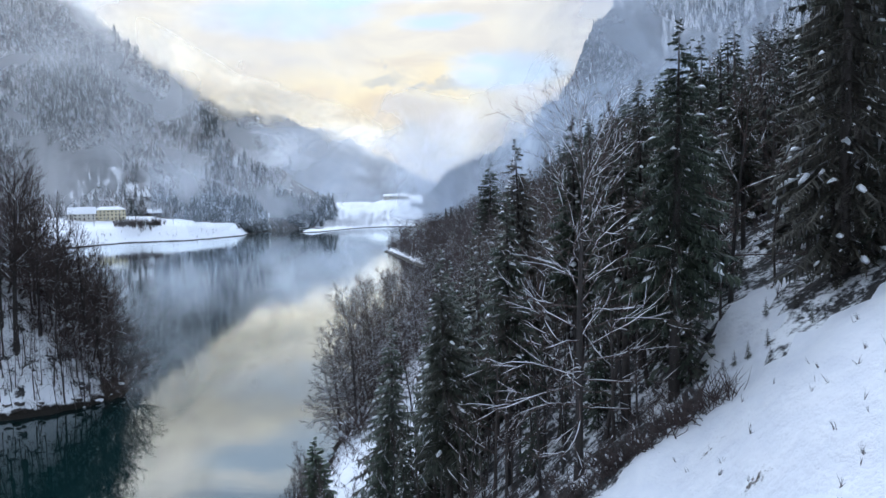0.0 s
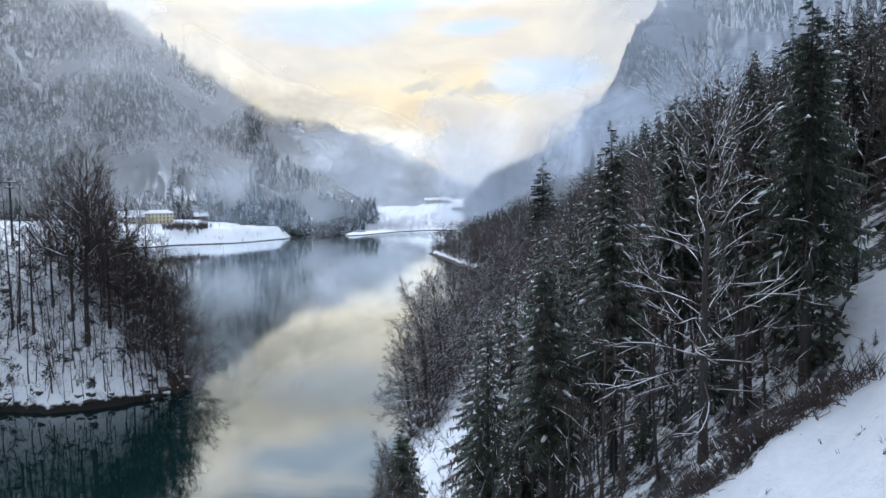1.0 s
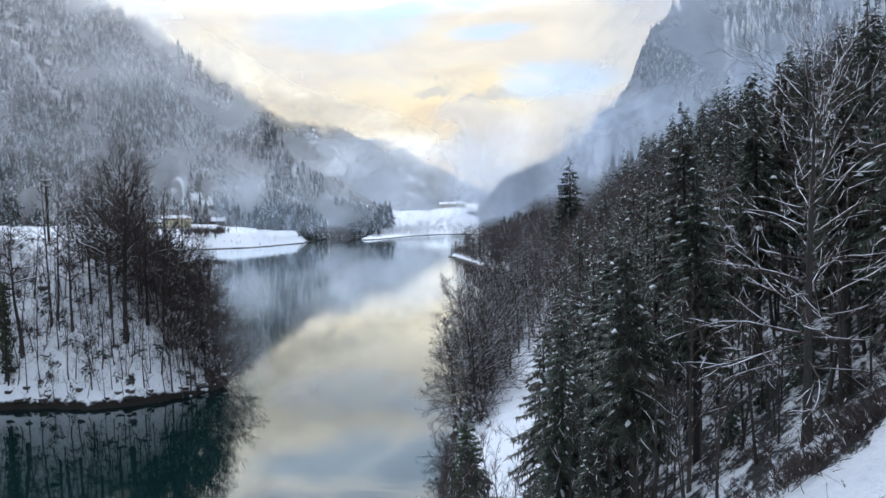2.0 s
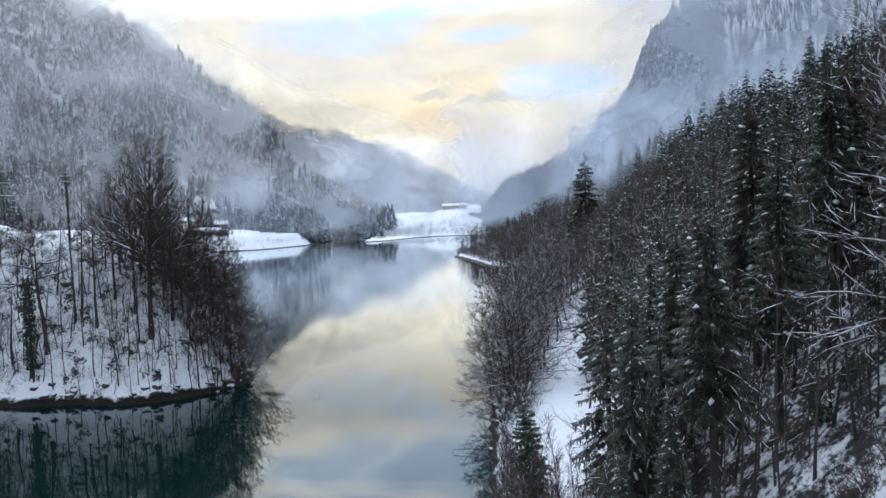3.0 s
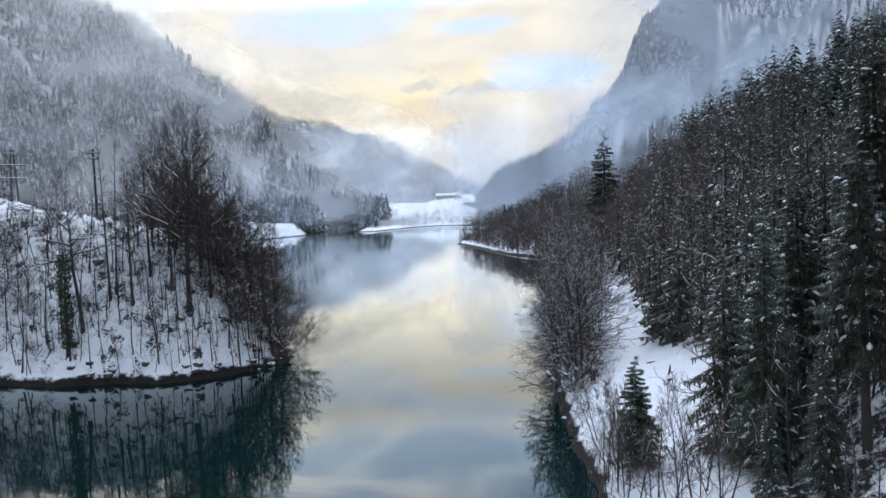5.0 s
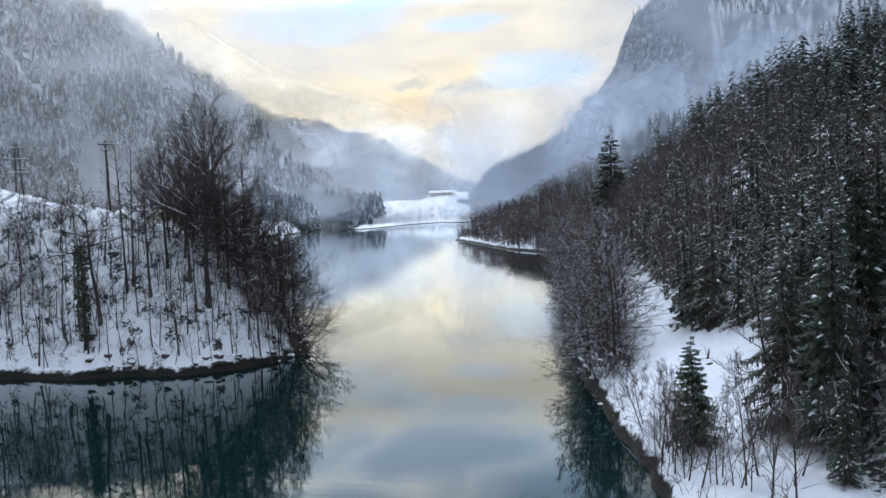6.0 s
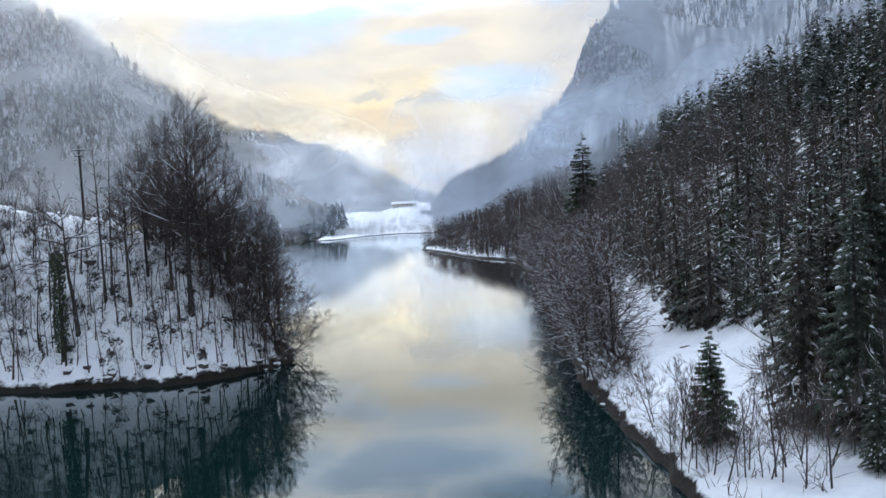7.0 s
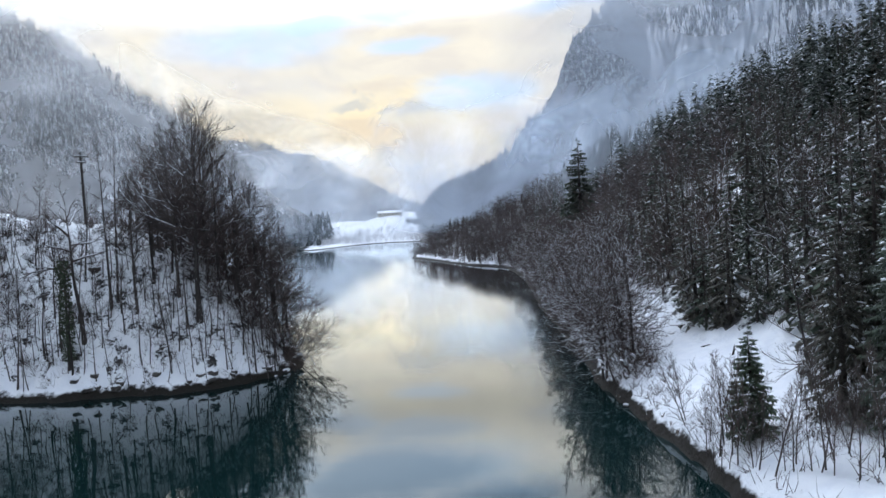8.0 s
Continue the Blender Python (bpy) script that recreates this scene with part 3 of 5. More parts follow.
def cloud_bank(radius, line, mat, label):
    """Low cloud that lies along a crest: line gives azimuths with the elevations of its foot and its top."""
    soup, uvs = Soup(), []
    cols, rows = 48, 8
    azs, feet, tops = zip(*line)
    for i in range(cols + 1):
        a = azs[0] + (azs[-1] - azs[0]) * i / cols
        foot, top = np.interp(a, azs, feet), np.interp(a, azs, tops)
        for j in range(rows + 1):
            e = radians(foot + (top - foot) * j / rows)
            r = radius + 30 * math.sin(i * 0.4) + 0.03 * radius * math.sin(j * 0.7 + i * 0.15)
            soup.v.append((HUB[0] - r * math.sin(radians(a)), HUB[1] + r * math.cos(radians(a)), 19 + r * math.tan(e)))
            uvs.append((i / cols, j / rows))
    for i in range(cols):
        for j in range(rows):
            a = i * (rows + 1) + j
            soup.f.append((a, a + 1, a + rows + 2, a + rows + 1))
    ob = soup.link("cloud_bank", mat, smooth=True)
    layer = ob.data.uv_layers.new(name="UVMap")
    for loop in ob.data.loops:
        layer.data[loop.index].uv = uvs[loop.vertex_index]
    return tagged(ob, label, "cloud", kind="stuff")


# haze is built as standing translucent sheets, one behind another
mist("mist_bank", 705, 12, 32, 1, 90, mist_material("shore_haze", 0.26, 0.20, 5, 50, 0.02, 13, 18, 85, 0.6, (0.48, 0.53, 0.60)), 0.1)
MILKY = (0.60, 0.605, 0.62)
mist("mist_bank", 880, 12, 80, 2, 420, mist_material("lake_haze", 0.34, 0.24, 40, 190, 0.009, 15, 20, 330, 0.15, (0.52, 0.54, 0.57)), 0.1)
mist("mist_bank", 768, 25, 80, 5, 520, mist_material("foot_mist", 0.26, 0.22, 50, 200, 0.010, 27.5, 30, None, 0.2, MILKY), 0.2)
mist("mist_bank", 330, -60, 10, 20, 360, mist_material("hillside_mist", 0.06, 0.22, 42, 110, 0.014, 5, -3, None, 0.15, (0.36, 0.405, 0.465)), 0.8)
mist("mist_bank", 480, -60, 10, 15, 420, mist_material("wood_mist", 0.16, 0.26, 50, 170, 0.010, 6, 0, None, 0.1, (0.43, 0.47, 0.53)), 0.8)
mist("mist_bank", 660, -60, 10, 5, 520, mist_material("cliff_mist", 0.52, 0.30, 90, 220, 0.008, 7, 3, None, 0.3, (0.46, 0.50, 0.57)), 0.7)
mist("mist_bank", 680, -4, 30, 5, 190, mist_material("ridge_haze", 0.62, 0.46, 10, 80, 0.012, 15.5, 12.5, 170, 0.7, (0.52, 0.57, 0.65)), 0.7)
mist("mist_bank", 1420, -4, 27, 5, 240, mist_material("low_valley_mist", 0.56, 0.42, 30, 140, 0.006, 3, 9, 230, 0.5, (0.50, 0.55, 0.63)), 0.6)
CREST_CLOUD = "pale low cloud hanging on the mountain crest"
cloud_bank(1130, ((30, 10.5, 18), (34, 10.8, 18), (37, 12.5, 20), (41, 13.8, 24), (48, 15, 28), (60, 14, 32), (90, 18, 40)), cloud_material("crest_cloud", 0.95, (0.60, 0.59, 0.575), 0.006), CREST_CLOUD)
# the cream of this cloud is sunlight put into its base colour
cloud_bank(1240, ((14, 3.0, 6.5), (18, 4.5, 8.5), (22, 5.8, 9.5), (26, 6.3, 11.0), (31, 8.5, 14), (35, 11, 17)), cloud_material("spur_cloud", 0.8, (0.66, 0.57, 0.43), 0.010), "low cloud drifting over the ridge, warm sunlight put into its colour")
cloud_bank(1180, ((20, 1.5, 6.0), (26, 2.0, 8.0), (32, 4.0, 10.0), (40, 7.0, 13.0)), cloud_material("slope_cloud", 0.5, (0.58, 0.59, 0.61), 0.013, 0.42, 0.62), "thin mist drifting up the wooded slope")
cloud_bank(1050, ((-60, 17, 36), (-25, 15.0, 30), (-14, 13.5, 25), (-8, 12.6, 22), (-3, 12.0, 19), (2, 11.8, 17)), cloud_material("cliff_cloud", 0.9, (0.60, 0.63, 0.67), 0.008), "pale low cloud hiding the top of the cliff")
cloud_bank(560, ((-14, 5.0, 13), (-6, 4.0, 12), (0, 3.0, 9.5), (5, 2.0, 7.5), (9, 1.0, 5.0)), cloud_material("gully_cloud", 0.6, (0.32, 0.365, 0.42), 0.016, 0.36, 0.6), "mist rising between the wood and the cliff")
cloud_bank(235, ((-16, 3.0, 13), (-8, 1.8, 11), (-2, 0.6, 9.0), (4, -0.2, 7.0), (8, -0.5, 4.0)), cloud_material("wood_cloud", 0.55, (0.38, 0.415, 0.46), 0.025, 0.36, 0.62), "thin mist drifting among the hillside spruces")
cloud_bank(1900, ((3, 0.5, 4.5), (9, 0.8, 5.0), (15, 1.2, 6.5), (21, 3.0, 8.5)), cloud_material("valley_cloud", 0.6, (0.56, 0.545, 0.52), 0.006), "pale mist filling the end of the valley")


# ---------------------------------------------------------------- trees
def bent(rng, start, direction, length, segs, lift, jitter):
    """A wavering line; lift bends it upward."""
    pts, d = [start.copy()], direction.normalized()
    for _ in range(segs):
        d = (d + Vector((rng.uniform(-1, 1), rng.uniform(-1, 1), rng.uniform(-1, 1))) * jitter + Vector((0, 0, lift))).normalized()
        pts.append(pts[-1] + d * (length / segs))
    return pts


def along(pts, t):
    k = t * (len(pts) - 1)
    i = min(int(k), len(pts) - 2)
    return pts[i].lerp(pts[i + 1], k - i), (pts[i + 1] - pts[i]).normalized()


def bare_tree(name, seed, tall, radius, crown_from=0.3, spread=0.33, limbs=18, twigs=8, fine=6, rise=0.10, snow=0.5, twig_mat=None, up=0.55, ends=0,
              limb_r=0.3, thin=0.014, label="", category="tree", group="", crook=0.045, waver=0.16, segs=2, low=0.35, twig_len=1.0):
    """A leafless broadleaved tree: trunk, limbs and twigs, and the snow that lies on them."""
    rng = random.Random(seed)
    trunk, crown, lying = Soup(), Soup(), Soup()
    stem = bent(rng, Vector((0, 0, -0.5)), Vector((rng.uniform(-0.05, 0.05), rng.uniform(-0.05, 0.05), 1)), tall + 0.4, 9, 0.08, crook)
    trunk.tube(stem, [radius * (1.3 if i == 0 else 1) * (1 - i / 9.2) ** 0.85 for i in range(10)], 7)

    def dust(pts, r, chance):  # snow along a branch
        if rng.random() < chance:
            a = rng.uniform(0, 0.35)
            b = rng.uniform(0.6, 1.0)
            k = 2 * segs - 1
            cut = [along(pts, a + (b - a) * i / k)[0] + Vector((0, 0, r * 0.8 + 0.005)) for i in range(k + 1)]
            lying.tube(cut, [r * 0.4] + [r * 0.7 + 0.006] * (k - 1) + [0.0], 3)

    for i in range(limbs):
        t = crown_from + (0.98 - crown_from) * (i + rng.random()) / limbs
        p, _ = along(stem, t)
        ang = i * 2.4 + rng.uniform(-0.5, 0.5)
        rel = (t - crown_from) / (1 - crown_from)
        length = tall * spread * math.sqrt(max(0.05, 1 - ((rel - 0.3) / 0.74) ** 2)) * rng.uniform(0.62, 1.08)
        d = Vector((math.cos(ang), math.sin(ang), up * (low + 1.3 * rel) + rng.uniform(-0.2, 0.2)))
        r = max(radius * limb_r * (1 - 0.7 * rel), 0.02)
        limb = bent(rng, p, d, length, 6, rise, waver)
        crown.tube(limb, [r * (1 - k / 6.6) for k in range(7)], 4)
        dust(limb, r, snow)
        for j in range(twigs):
            q, qd = along(limb, 0.15 + 0.85 * (j + rng.random()) / twigs)
            side = Vector((rng.uniform(-1, 1), rng.uniform(-1, 1), rng.uniform(-0.35, 0.7)))
            l2 = twig_len * length * rng.uniform(0.2, 0.5) * (1.15 - 0.5 * j / twigs)
            branch = bent(rng, q, qd * 0.9 + side * 0.7, l2, segs, rise * 0.8, waver + 0.06)
            r2 = max(r * 0.36, thin)
            crown.tube(branch, [r2 * (1 - 0.45 * k / segs) if k < segs else 0.0 for k in range(segs + 1)], 3)
            dust(branch, r2, snow * 0.7)
            for _ in range(fine):
                s, sd = along(branch, rng.uniform(0.2, 1.0))
                side = Vector((rng.uniform(-1, 1), rng.uniform(-1, 1), rng.uniform(-0.3, 0.8)))
                tip = bent(rng, s, sd * 0.8 + side * 0.7, l2 * rng.uniform(0.25, 0.65), 1, 0.05, 0.1)
                crown.tube(tip, [max(r2 * 0.5, thin * 0.75), 0.0], 3)
                for _ in range(ends):
                    s2, _ = along(tip, rng.uniform(0.3, 1.0))
                    e = Vector((rng.uniform(-1, 1), rng.uniform(-1, 1), rng.uniform(-0.2, 0.9)))
                    crown.tube(bent(rng, s2, (tip[1] - tip[0]).normalized() + e * 0.8, l2 * 0.24, 1, 0, 0), [thin * 0.6, 0.0], 3)
    root = tagged(new(name), label, category, group)
    trunk.link("trunk", BARK, root, smooth=True)
    top = crown.link("crown", twig_mat or TWIG, root)
    if lying.v:
        tagged(lying.link("snow", SNOW, top, "snow lying on the branches"), kind="stuff")
    return root


def crown_tree(name, seed, tall, radius, fork, limbs, spread, low_up, high_up, kids, snow, mat, thin, label, category="tree", group="", crook=0.05, waver=0.13, lift=0.05, dome=0.62, limb=0.42, reach=0.93, bends=(5, 3, 2, 1), turn=1.0):
    """A leafless tree whose limbs fork again and again into a full crown; low_up and high_up are the rise of its limbs in degrees."""
    rng = random.Random(seed)
    trunk, crown, lying = Soup(), Soup(), Soup()
    stem = bent(rng, Vector((0, 0, -0.5)), Vector((rng.uniform(-0.05, 0.05), rng.uniform(-0.05, 0.05), 1)), tall * reach, 9, 0.08, crook)
    trunk.tube(stem, [radius * (1.35 if i == 0 else 1) * (1 - i / 9.1) ** 0.8 for i in range(10)], 7)

    def grow(p, d, length, r, level):
        segs = bends[level]
        pts = bent(rng, p, d, length, segs, lift * (1 - 0.2 * level), waver)
        crown.tube(pts, [r * (1 - 0.75 * k / segs) if k < segs or level < 2 else 0.0 for k in range(segs + 1)], 4 if level == 0 else 3)
        if level < 3 and rng.random() < snow * (1.0, 0.85, 0.35)[level]:
            a, b = rng.uniform(0.05, 0.4), rng.uniform(0.6, 1.0)
            cut = [along(pts, a + (b - a) * i / 4)[0] + Vector((0, 0, r * 0.8 + 0.005)) for i in range(5)]
            lying.tube(cut, [r * 0.3, r * 0.5 + 0.007, r * 0.45 + 0.007, r * 0.35 + 0.006, 0.0], 3)
        if level < len(kids):
            for j in range(kids[level]):
                f = 0.22 + 0.78 * (j + rng.random()) / kids[level]
                q, qd = along(pts, min(f, 1.0))
                off = Vector((rng.uniform(-1, 1), rng.uniform(-1, 1), rng.uniform(-0.6, 1)))
                off = (off - qd * off.dot(qd)).normalized()
                grow(q, qd + off * turn * rng.uniform(0.45, 1.0), length * rng.uniform(0.38, 0.62) * (1.15 - 0.45 * f), max(r * 0.5, thin * (1 - 0.15 * level)), level + 1)

    for i in range(limbs):
        rel = (i + rng.random()) / limbs
        t = fork + (0.99 - fork) * rel
        p, _ = along(stem, t)
        ang = i * 2.4 + rng.uniform(-0.5, 0.5)
        rise = radians(low_up + (high_up - low_up) * rel + rng.uniform(-10, 10))
        length = tall * spread * (1 - dome * rel ** 1.4) * rng.uniform(0.72, 1.08)
        grow(p, Vector((math.cos(ang) * math.cos(rise), math.sin(ang) * math.cos(rise), math.sin(rise))), length, max(radius * limb * (1 - 0.65 * rel), thin * 1.4), 0)
    root = tagged(new(name), label, category, group)
    trunk.link("trunk", BARK, root, smooth=True)
    top = crown.link("crown", mat, root)
    if lying.v:
        tagged(lying.link("snow", SNOW, top, "snow lying on the branches"), kind="stuff")
    return root


def shrub(name, seed, tall, stems=16, snow=0.3, label="", group=""):
    """A low leafless shrub of many thin stems."""
    rng = random.Random(seed)
    wood, lying = Soup(), Soup()
    for _ in range(stems):
        d = Vector((rng.uniform(-1, 1), rng.uniform(-1, 1), rng.uniform(0.4, 1.6)))
        pts = bent(rng, Vector((rng.uniform(-0.2, 0.2), rng.uniform(-0.2, 0.2), -0.15)), d, tall * rng.uniform(0.6, 1.1), 3, 0.05, 0.25)
        wood.tube(pts, [0.022, 0.017, 0.012, 0.0], 3)
        for _ in range(7):
            p, pd = along(pts, rng.uniform(0.25, 1.0))
            e = Vector((rng.uniform(-1, 1), rng.uniform(-1, 1), rng.uniform(-0.3, 0.9)))
            wood.tube(bent(rng, p, pd * 0.6 + e, tall * rng.uniform(0.15, 0.4), 2, 0, 0.2), [0.012, 0.010, 0.0], 3)
        if rng.random() < snow:
            p, pd = along(pts, rng.uniform(0.4, 0.9))
            lying.blob(p, pd, 0.21 * tall, 0.09 * tall, 0.055 * tall)
    root = tagged(new(name), label, "shrub", group)
    top = wood.link("foliage_wood", TWIG_PLAIN, root)
    if lying.v:
        tagged(lying.link("snow", SNOW, top, "snow caught in the stems", smooth=True), kind="stuff")
    return root


def spruce_tree(name, seed, tall, wide, whorls=26, arms=7, twigs=5, bare=0.05, snow=0.3, droop=0.35, label="", group="", lump=1.0, fat=0.17, needles=None):
    """A spruce: a straight tapering trunk, whorls of drooping boughs with hanging twigs, lumps of snow."""
    rng = random.Random(seed)
    trunk, crown, lying = Soup(), Soup(), Soup()
    lean = Vector((rng.uniform(-0.02, 0.02), rng.uniform(-0.02, 0.02), 1))
    trunk.tube([Vector((0, 0, -0.5)), lean * (tall * 0.3), lean * (tall * 0.7), lean * (tall * 0.99)], [wide * 0.06 + 0.05, wide * 0.05 + 0.03, wide * 0.025 + 0.02, 0.0], 7)
    for w in range(whorls):
        t = bare + (1 - bare) * (max(w + rng.uniform(-0.4, 0.4), 0.0) / whorls) ** 0.92
        t = min(max(t, bare), 0.985)
        p = lean * (tall * t)
        reach = wide * (1 - t) ** 0.82 * (0.55 + 0.45 * min(1.0, (t - bare) * 6 + 0.35)) + 0.10
        for a in range(arms if t < 0.85 else 5):
            if rng.random() < 0.10:
                continue
            ang = 2 * math.pi * (a + rng.uniform(-0.45, 0.45)) / arms + w * 1.1
            length = reach * rng.uniform(0.5, 1.2)
            out = Vector((math.cos(ang), math.sin(ang), 0))
            side = Vector((-out.y, out.x, 0))
            q = p + Vector((0, 0, rng.uniform(-0.5, 0.5) * tall / whorls))
            tilt = 0.55 * (t - 0.45) - droop * 0.3 + rng.uniform(-0.18, 0.18)

            def at(f):
                return q + out * (length * f) + Vector((0, 0, length * (tilt * f - droop * f * f + droop * 0.55 * f ** 4)))

            s = len(crown.v)
            half = 0.25 * fat * length + 0.025
            for f, wd in ((0.05, 0.4), (0.5, 1.0), (0.85, 0.7)):
                c = at(f)
                crown.v += [tuple(c + side * half * wd), tuple(c - side * half * wd)]
            crown.v.append(tuple(at(1.0)))
            crown.f += [(s, s + 1, s + 3, s + 2), (s + 2, s + 3, s + 5, s + 4), (s + 4, s + 5, s + 6)]
            for k in range(twigs):
                f = 0.22 + 0.74 * (k + rng.random() * 0.8) / twigs
                c = at(f)
                for sgn in (-1, 1):
                    tl = length * (0.42 - 0.26 * f) * rng.uniform(0.7, 1.25) + 0.06
                    tip = c + side * (sgn * tl * 0.85) + out * (tl * 0.55) + Vector((0, 0, -tl * rng.uniform(0.12, 0.5)))
                    b = out * (tl * fat + 0.02)
                    s = len(crown.v)
                    m = c.lerp(tip, 0.55)
                    crown.v += [tuple(c - b * 0.5), tuple(c + b), tuple(m + b * 0.9), tuple(tip), tuple(m - b * 0.8)]
                    crown.f.append((s, s + 1, s + 2, s + 3, s + 4))
                hang = length * rng.uniform(0.08, 0.24) + 0.05
                s = len(crown.v)
                e = out * (0.6 * fat * length + 0.02)
                crown.v += [tuple(c - e), tuple(c + e), tuple(c + e * 0.2 + side * rng.uniform(-0.1, 0.1) * length - Vector((0, 0, hang)))]
                crown.f.append((s, s + 1, s + 2))
            if rng.random() < snow:
                f = rng.uniform(0.5, 0.92)
                c, c2 = at(f), at(min(f + 0.05, 1.0))
                size = (0.12 + 0.12 * length) * min((0.22 + 1.7 * rng.random() ** 3) * lump, 1.15)
                along_twig = (c2 - c).normalized() + side * rng.uniform(-0.3, 0.3)
                lying.blob(c + Vector((0, 0, 0.03)) + side * rng.uniform(-0.15, 0.15) * length, along_twig.normalized(), size * rng.uniform(1.1, 1.9), size * rng.uniform(0.5, 0.85), size * rng.uniform(0.25, 0.45))
                if rng.random() < 0.5:
                    c = at(rng.uniform(0.45, 0.95)) + side * rng.uniform(-0.2, 0.2) * length
                    lying.blob(c, along_twig.normalized(), size * 0.7, size * 0.4, size * 0.22)
    root = tagged(new(name), label, "spruce tree", group)
    trunk.link("trunk", BARK, root, smooth=True)
    top = crown.link("crown", needles or NEEDLES, root)
    if lying.v:
        tagged(lying.link("snow", SNOW, top, "lumps of snow on the boughs", smooth=True), kind="stuff")
    return root


def stand(ob, x, y, turn=0.0, size=1.0, sink=0.0, lean=(0.0, 0.0)):
    """Puts a tree on the ground."""
    ob.matrix_basis = pose(x, y, ground_at(x, y) - sink, lean[0], lean[1], turn) @ Matrix.Scale(size, 4)
    return ob


def again(ob, x, y, turn=0.0, size=1.0, sink=0.0, lean=(0.0, 0.0)):
    made = copy_thing(ob, pose(x, y, ground_at(x, y) - sink, lean[0], lean[1], turn))
    made.scale = (size, size, size)
    return made


# the tall snow-lined beech beside the open slope
BEECH_LABEL = "tall leafless beech with snow lying along its limbs"
stand(crown_tree("beech_tree", 11, 17.6, 0.21, 0.22, 46, 0.29, -14, 74, (6, 4, 3), 0.9, TWIG, 0.009, BEECH_LABEL, "beech tree", "", 0.025, 0.19, 0.0, 0.3, 0.17, 0.88, (9, 6, 3, 1), 0.8), -1.27, 36.9, 20)

# spruces near the open slope and the lower path
SPRUCE_LABEL = "dark green spruce with lumps of snow on its boughs"
near = [spruce_tree("spruce_tree", 20 + i, 16.0, 2.7 + 0.3 * i, 44, 9, 13, (0.05, 0.34, 0.26)[i], 0.42, 0.42, SPRUCE_LABEL, "spruces on the bank", 0.95, 0.035) for i in range(3)]
spots = [(-12.4, 45.6, 0.9), (2.9, 37.9, 1.04), (1.0, 40.2, 0.9), (-8.3, 42.6, 1.0), (-5.2, 43.5, 1.0), (9.9, 38.3, 1.3), (12.5, 44.0, 1.5), (12.9, 40.0, 0.6), (-1.5, 48.5, 1.0),
         (-9.5, 50.5, 0.95), (-11.2, 53.5, 0.7), (-5.0, 52.0, 1.1), (0.8, 54.0, 0.95), (5.3, 47.1, 0.9), (14.5, 50.5, 1.3), (2.0, 44.5, 0.95), (-10.4, 41.2, 0.5), (15.5, 40.5, 1.4), (8.5, 52.0, 0.7), (-12.9, 41.4, 0.36)]
for i, (x, y, s) in enumerate(spots):
    if i < 3:
        stand(near[(0, 2, 1)[i]], x, y, 40 * i, s)
    else:
        again(near[0 if i in (5, 7, 10, 13, 16, 19) else 1 + i % 2], x, y, 57 * i, s)
stand(spruce_tree("spruce_tree", 33, 11.8, 3.1, 30, 9, 10, 0.03, 0.4, 0.5, "broad dark spruce with drooping boughs beside the snowy path", "", 0.7, 0.05), -13.8, 49.9, 80)
stand(spruce_tree("spruce_tree", 31, 7.0, 1.95, 28, 9, 8, 0.04, 0.10, 0.24, "young green spruce standing alone on the snowy bank", "", 0.8, 0.12, GREEN_NEEDLES), -18.9, 50.2, 10)

rng = random.Random(5)


def scatter(count, pick, gap, taken):
    """Places of trees, not closer together than gap."""
    out, tries = [], 0
    while len(out) < count and tries < count * 60:
        tries += 1
        x, y = pick()
        if all((x - a) ** 2 + (y - b) ** 2 > gap * gap for a, b in taken):
            taken.append((x, y))
            out.append((x, y))
    return out


standing = set()


def plant(kinds, places, sizes, lean=0.0, over=0.0):
    """Stands each kind at a place, and copies at the others."""
    for i, (x, y) in enumerate(places):
        size = rng.uniform(*sizes)
        turn = rng.uniform(-50, 50) if over else rng.uniform(0, 360)
        tip = (rng.uniform(-lean, lean), rng.uniform(-lean, lean) - over)
        if i < len(kinds) and kinds[i].name not in standing:
            standing.add(kinds[i].name)
            stand(kinds[i], x, y, turn, size)
        else:
            again(kinds[i % len(kinds)], x, y, turn, size, 0, tip)


def shore_x(y):
    return float(np.interp(y, [p[1] for p in LAKE[:17]], [p[0] for p in LAKE[:17]]))


filler = [(3.2, 41.5, 0.75), (-10.8, 48.5, 0.7), (2.5, 50.0, 0.9), (11.0, 47.5, 1.1), (6.0, 56.0, 1.0), (9.6, 38.6, 0.4), (11.4, 37.6, 0.45), (3.6, 38.0, 0.35), (-7.0, 56.0, 0.9)]
taken = [(x, y) for x, y, _ in spots + filler] + [(-1.3, 36.9), (-13.8, 49.9), (-12.4, 49.0)]
WOOD = "spruces of the hillside wood"
mid = [spruce_tree("spruce_tree", 40 + i, 13.5, 2.7 + 0.45 * (i % 3), 19, 5, 3, 0.02 + 0.03 * (i % 2), (0.5, 0.2, 0.42, 0.14, 0.32)[i], 0.46, SPRUCE_LABEL, WOOD, 2.1, 0.27) for i in range(5)]


def edge(y):
    """Where the wood begins above the path."""
    return shore_x(y) + float(np.interp(y, [40, 50, 58, 68, 74, 90, 105, 120, 300], [8, 9, 11.5, 13, 11.0, 10.3, 11.6, 12.2, 15]))


def pick_wood(y0, y1):
    y = y0 + (y1 - y0) * rng.random() ** 1.35
    return edge(y) + (rng.random() ** 1.6) * (34 + 0.36 * y), y


for i, (x, y, s) in enumerate(filler):
    again(mid[i % 5], x, y, 61 * i, s * 1.1)
plant(mid, scatter(250, lambda: pick_wood(57, 150), 1.7, taken), (0.45, 1.1), 1.5)
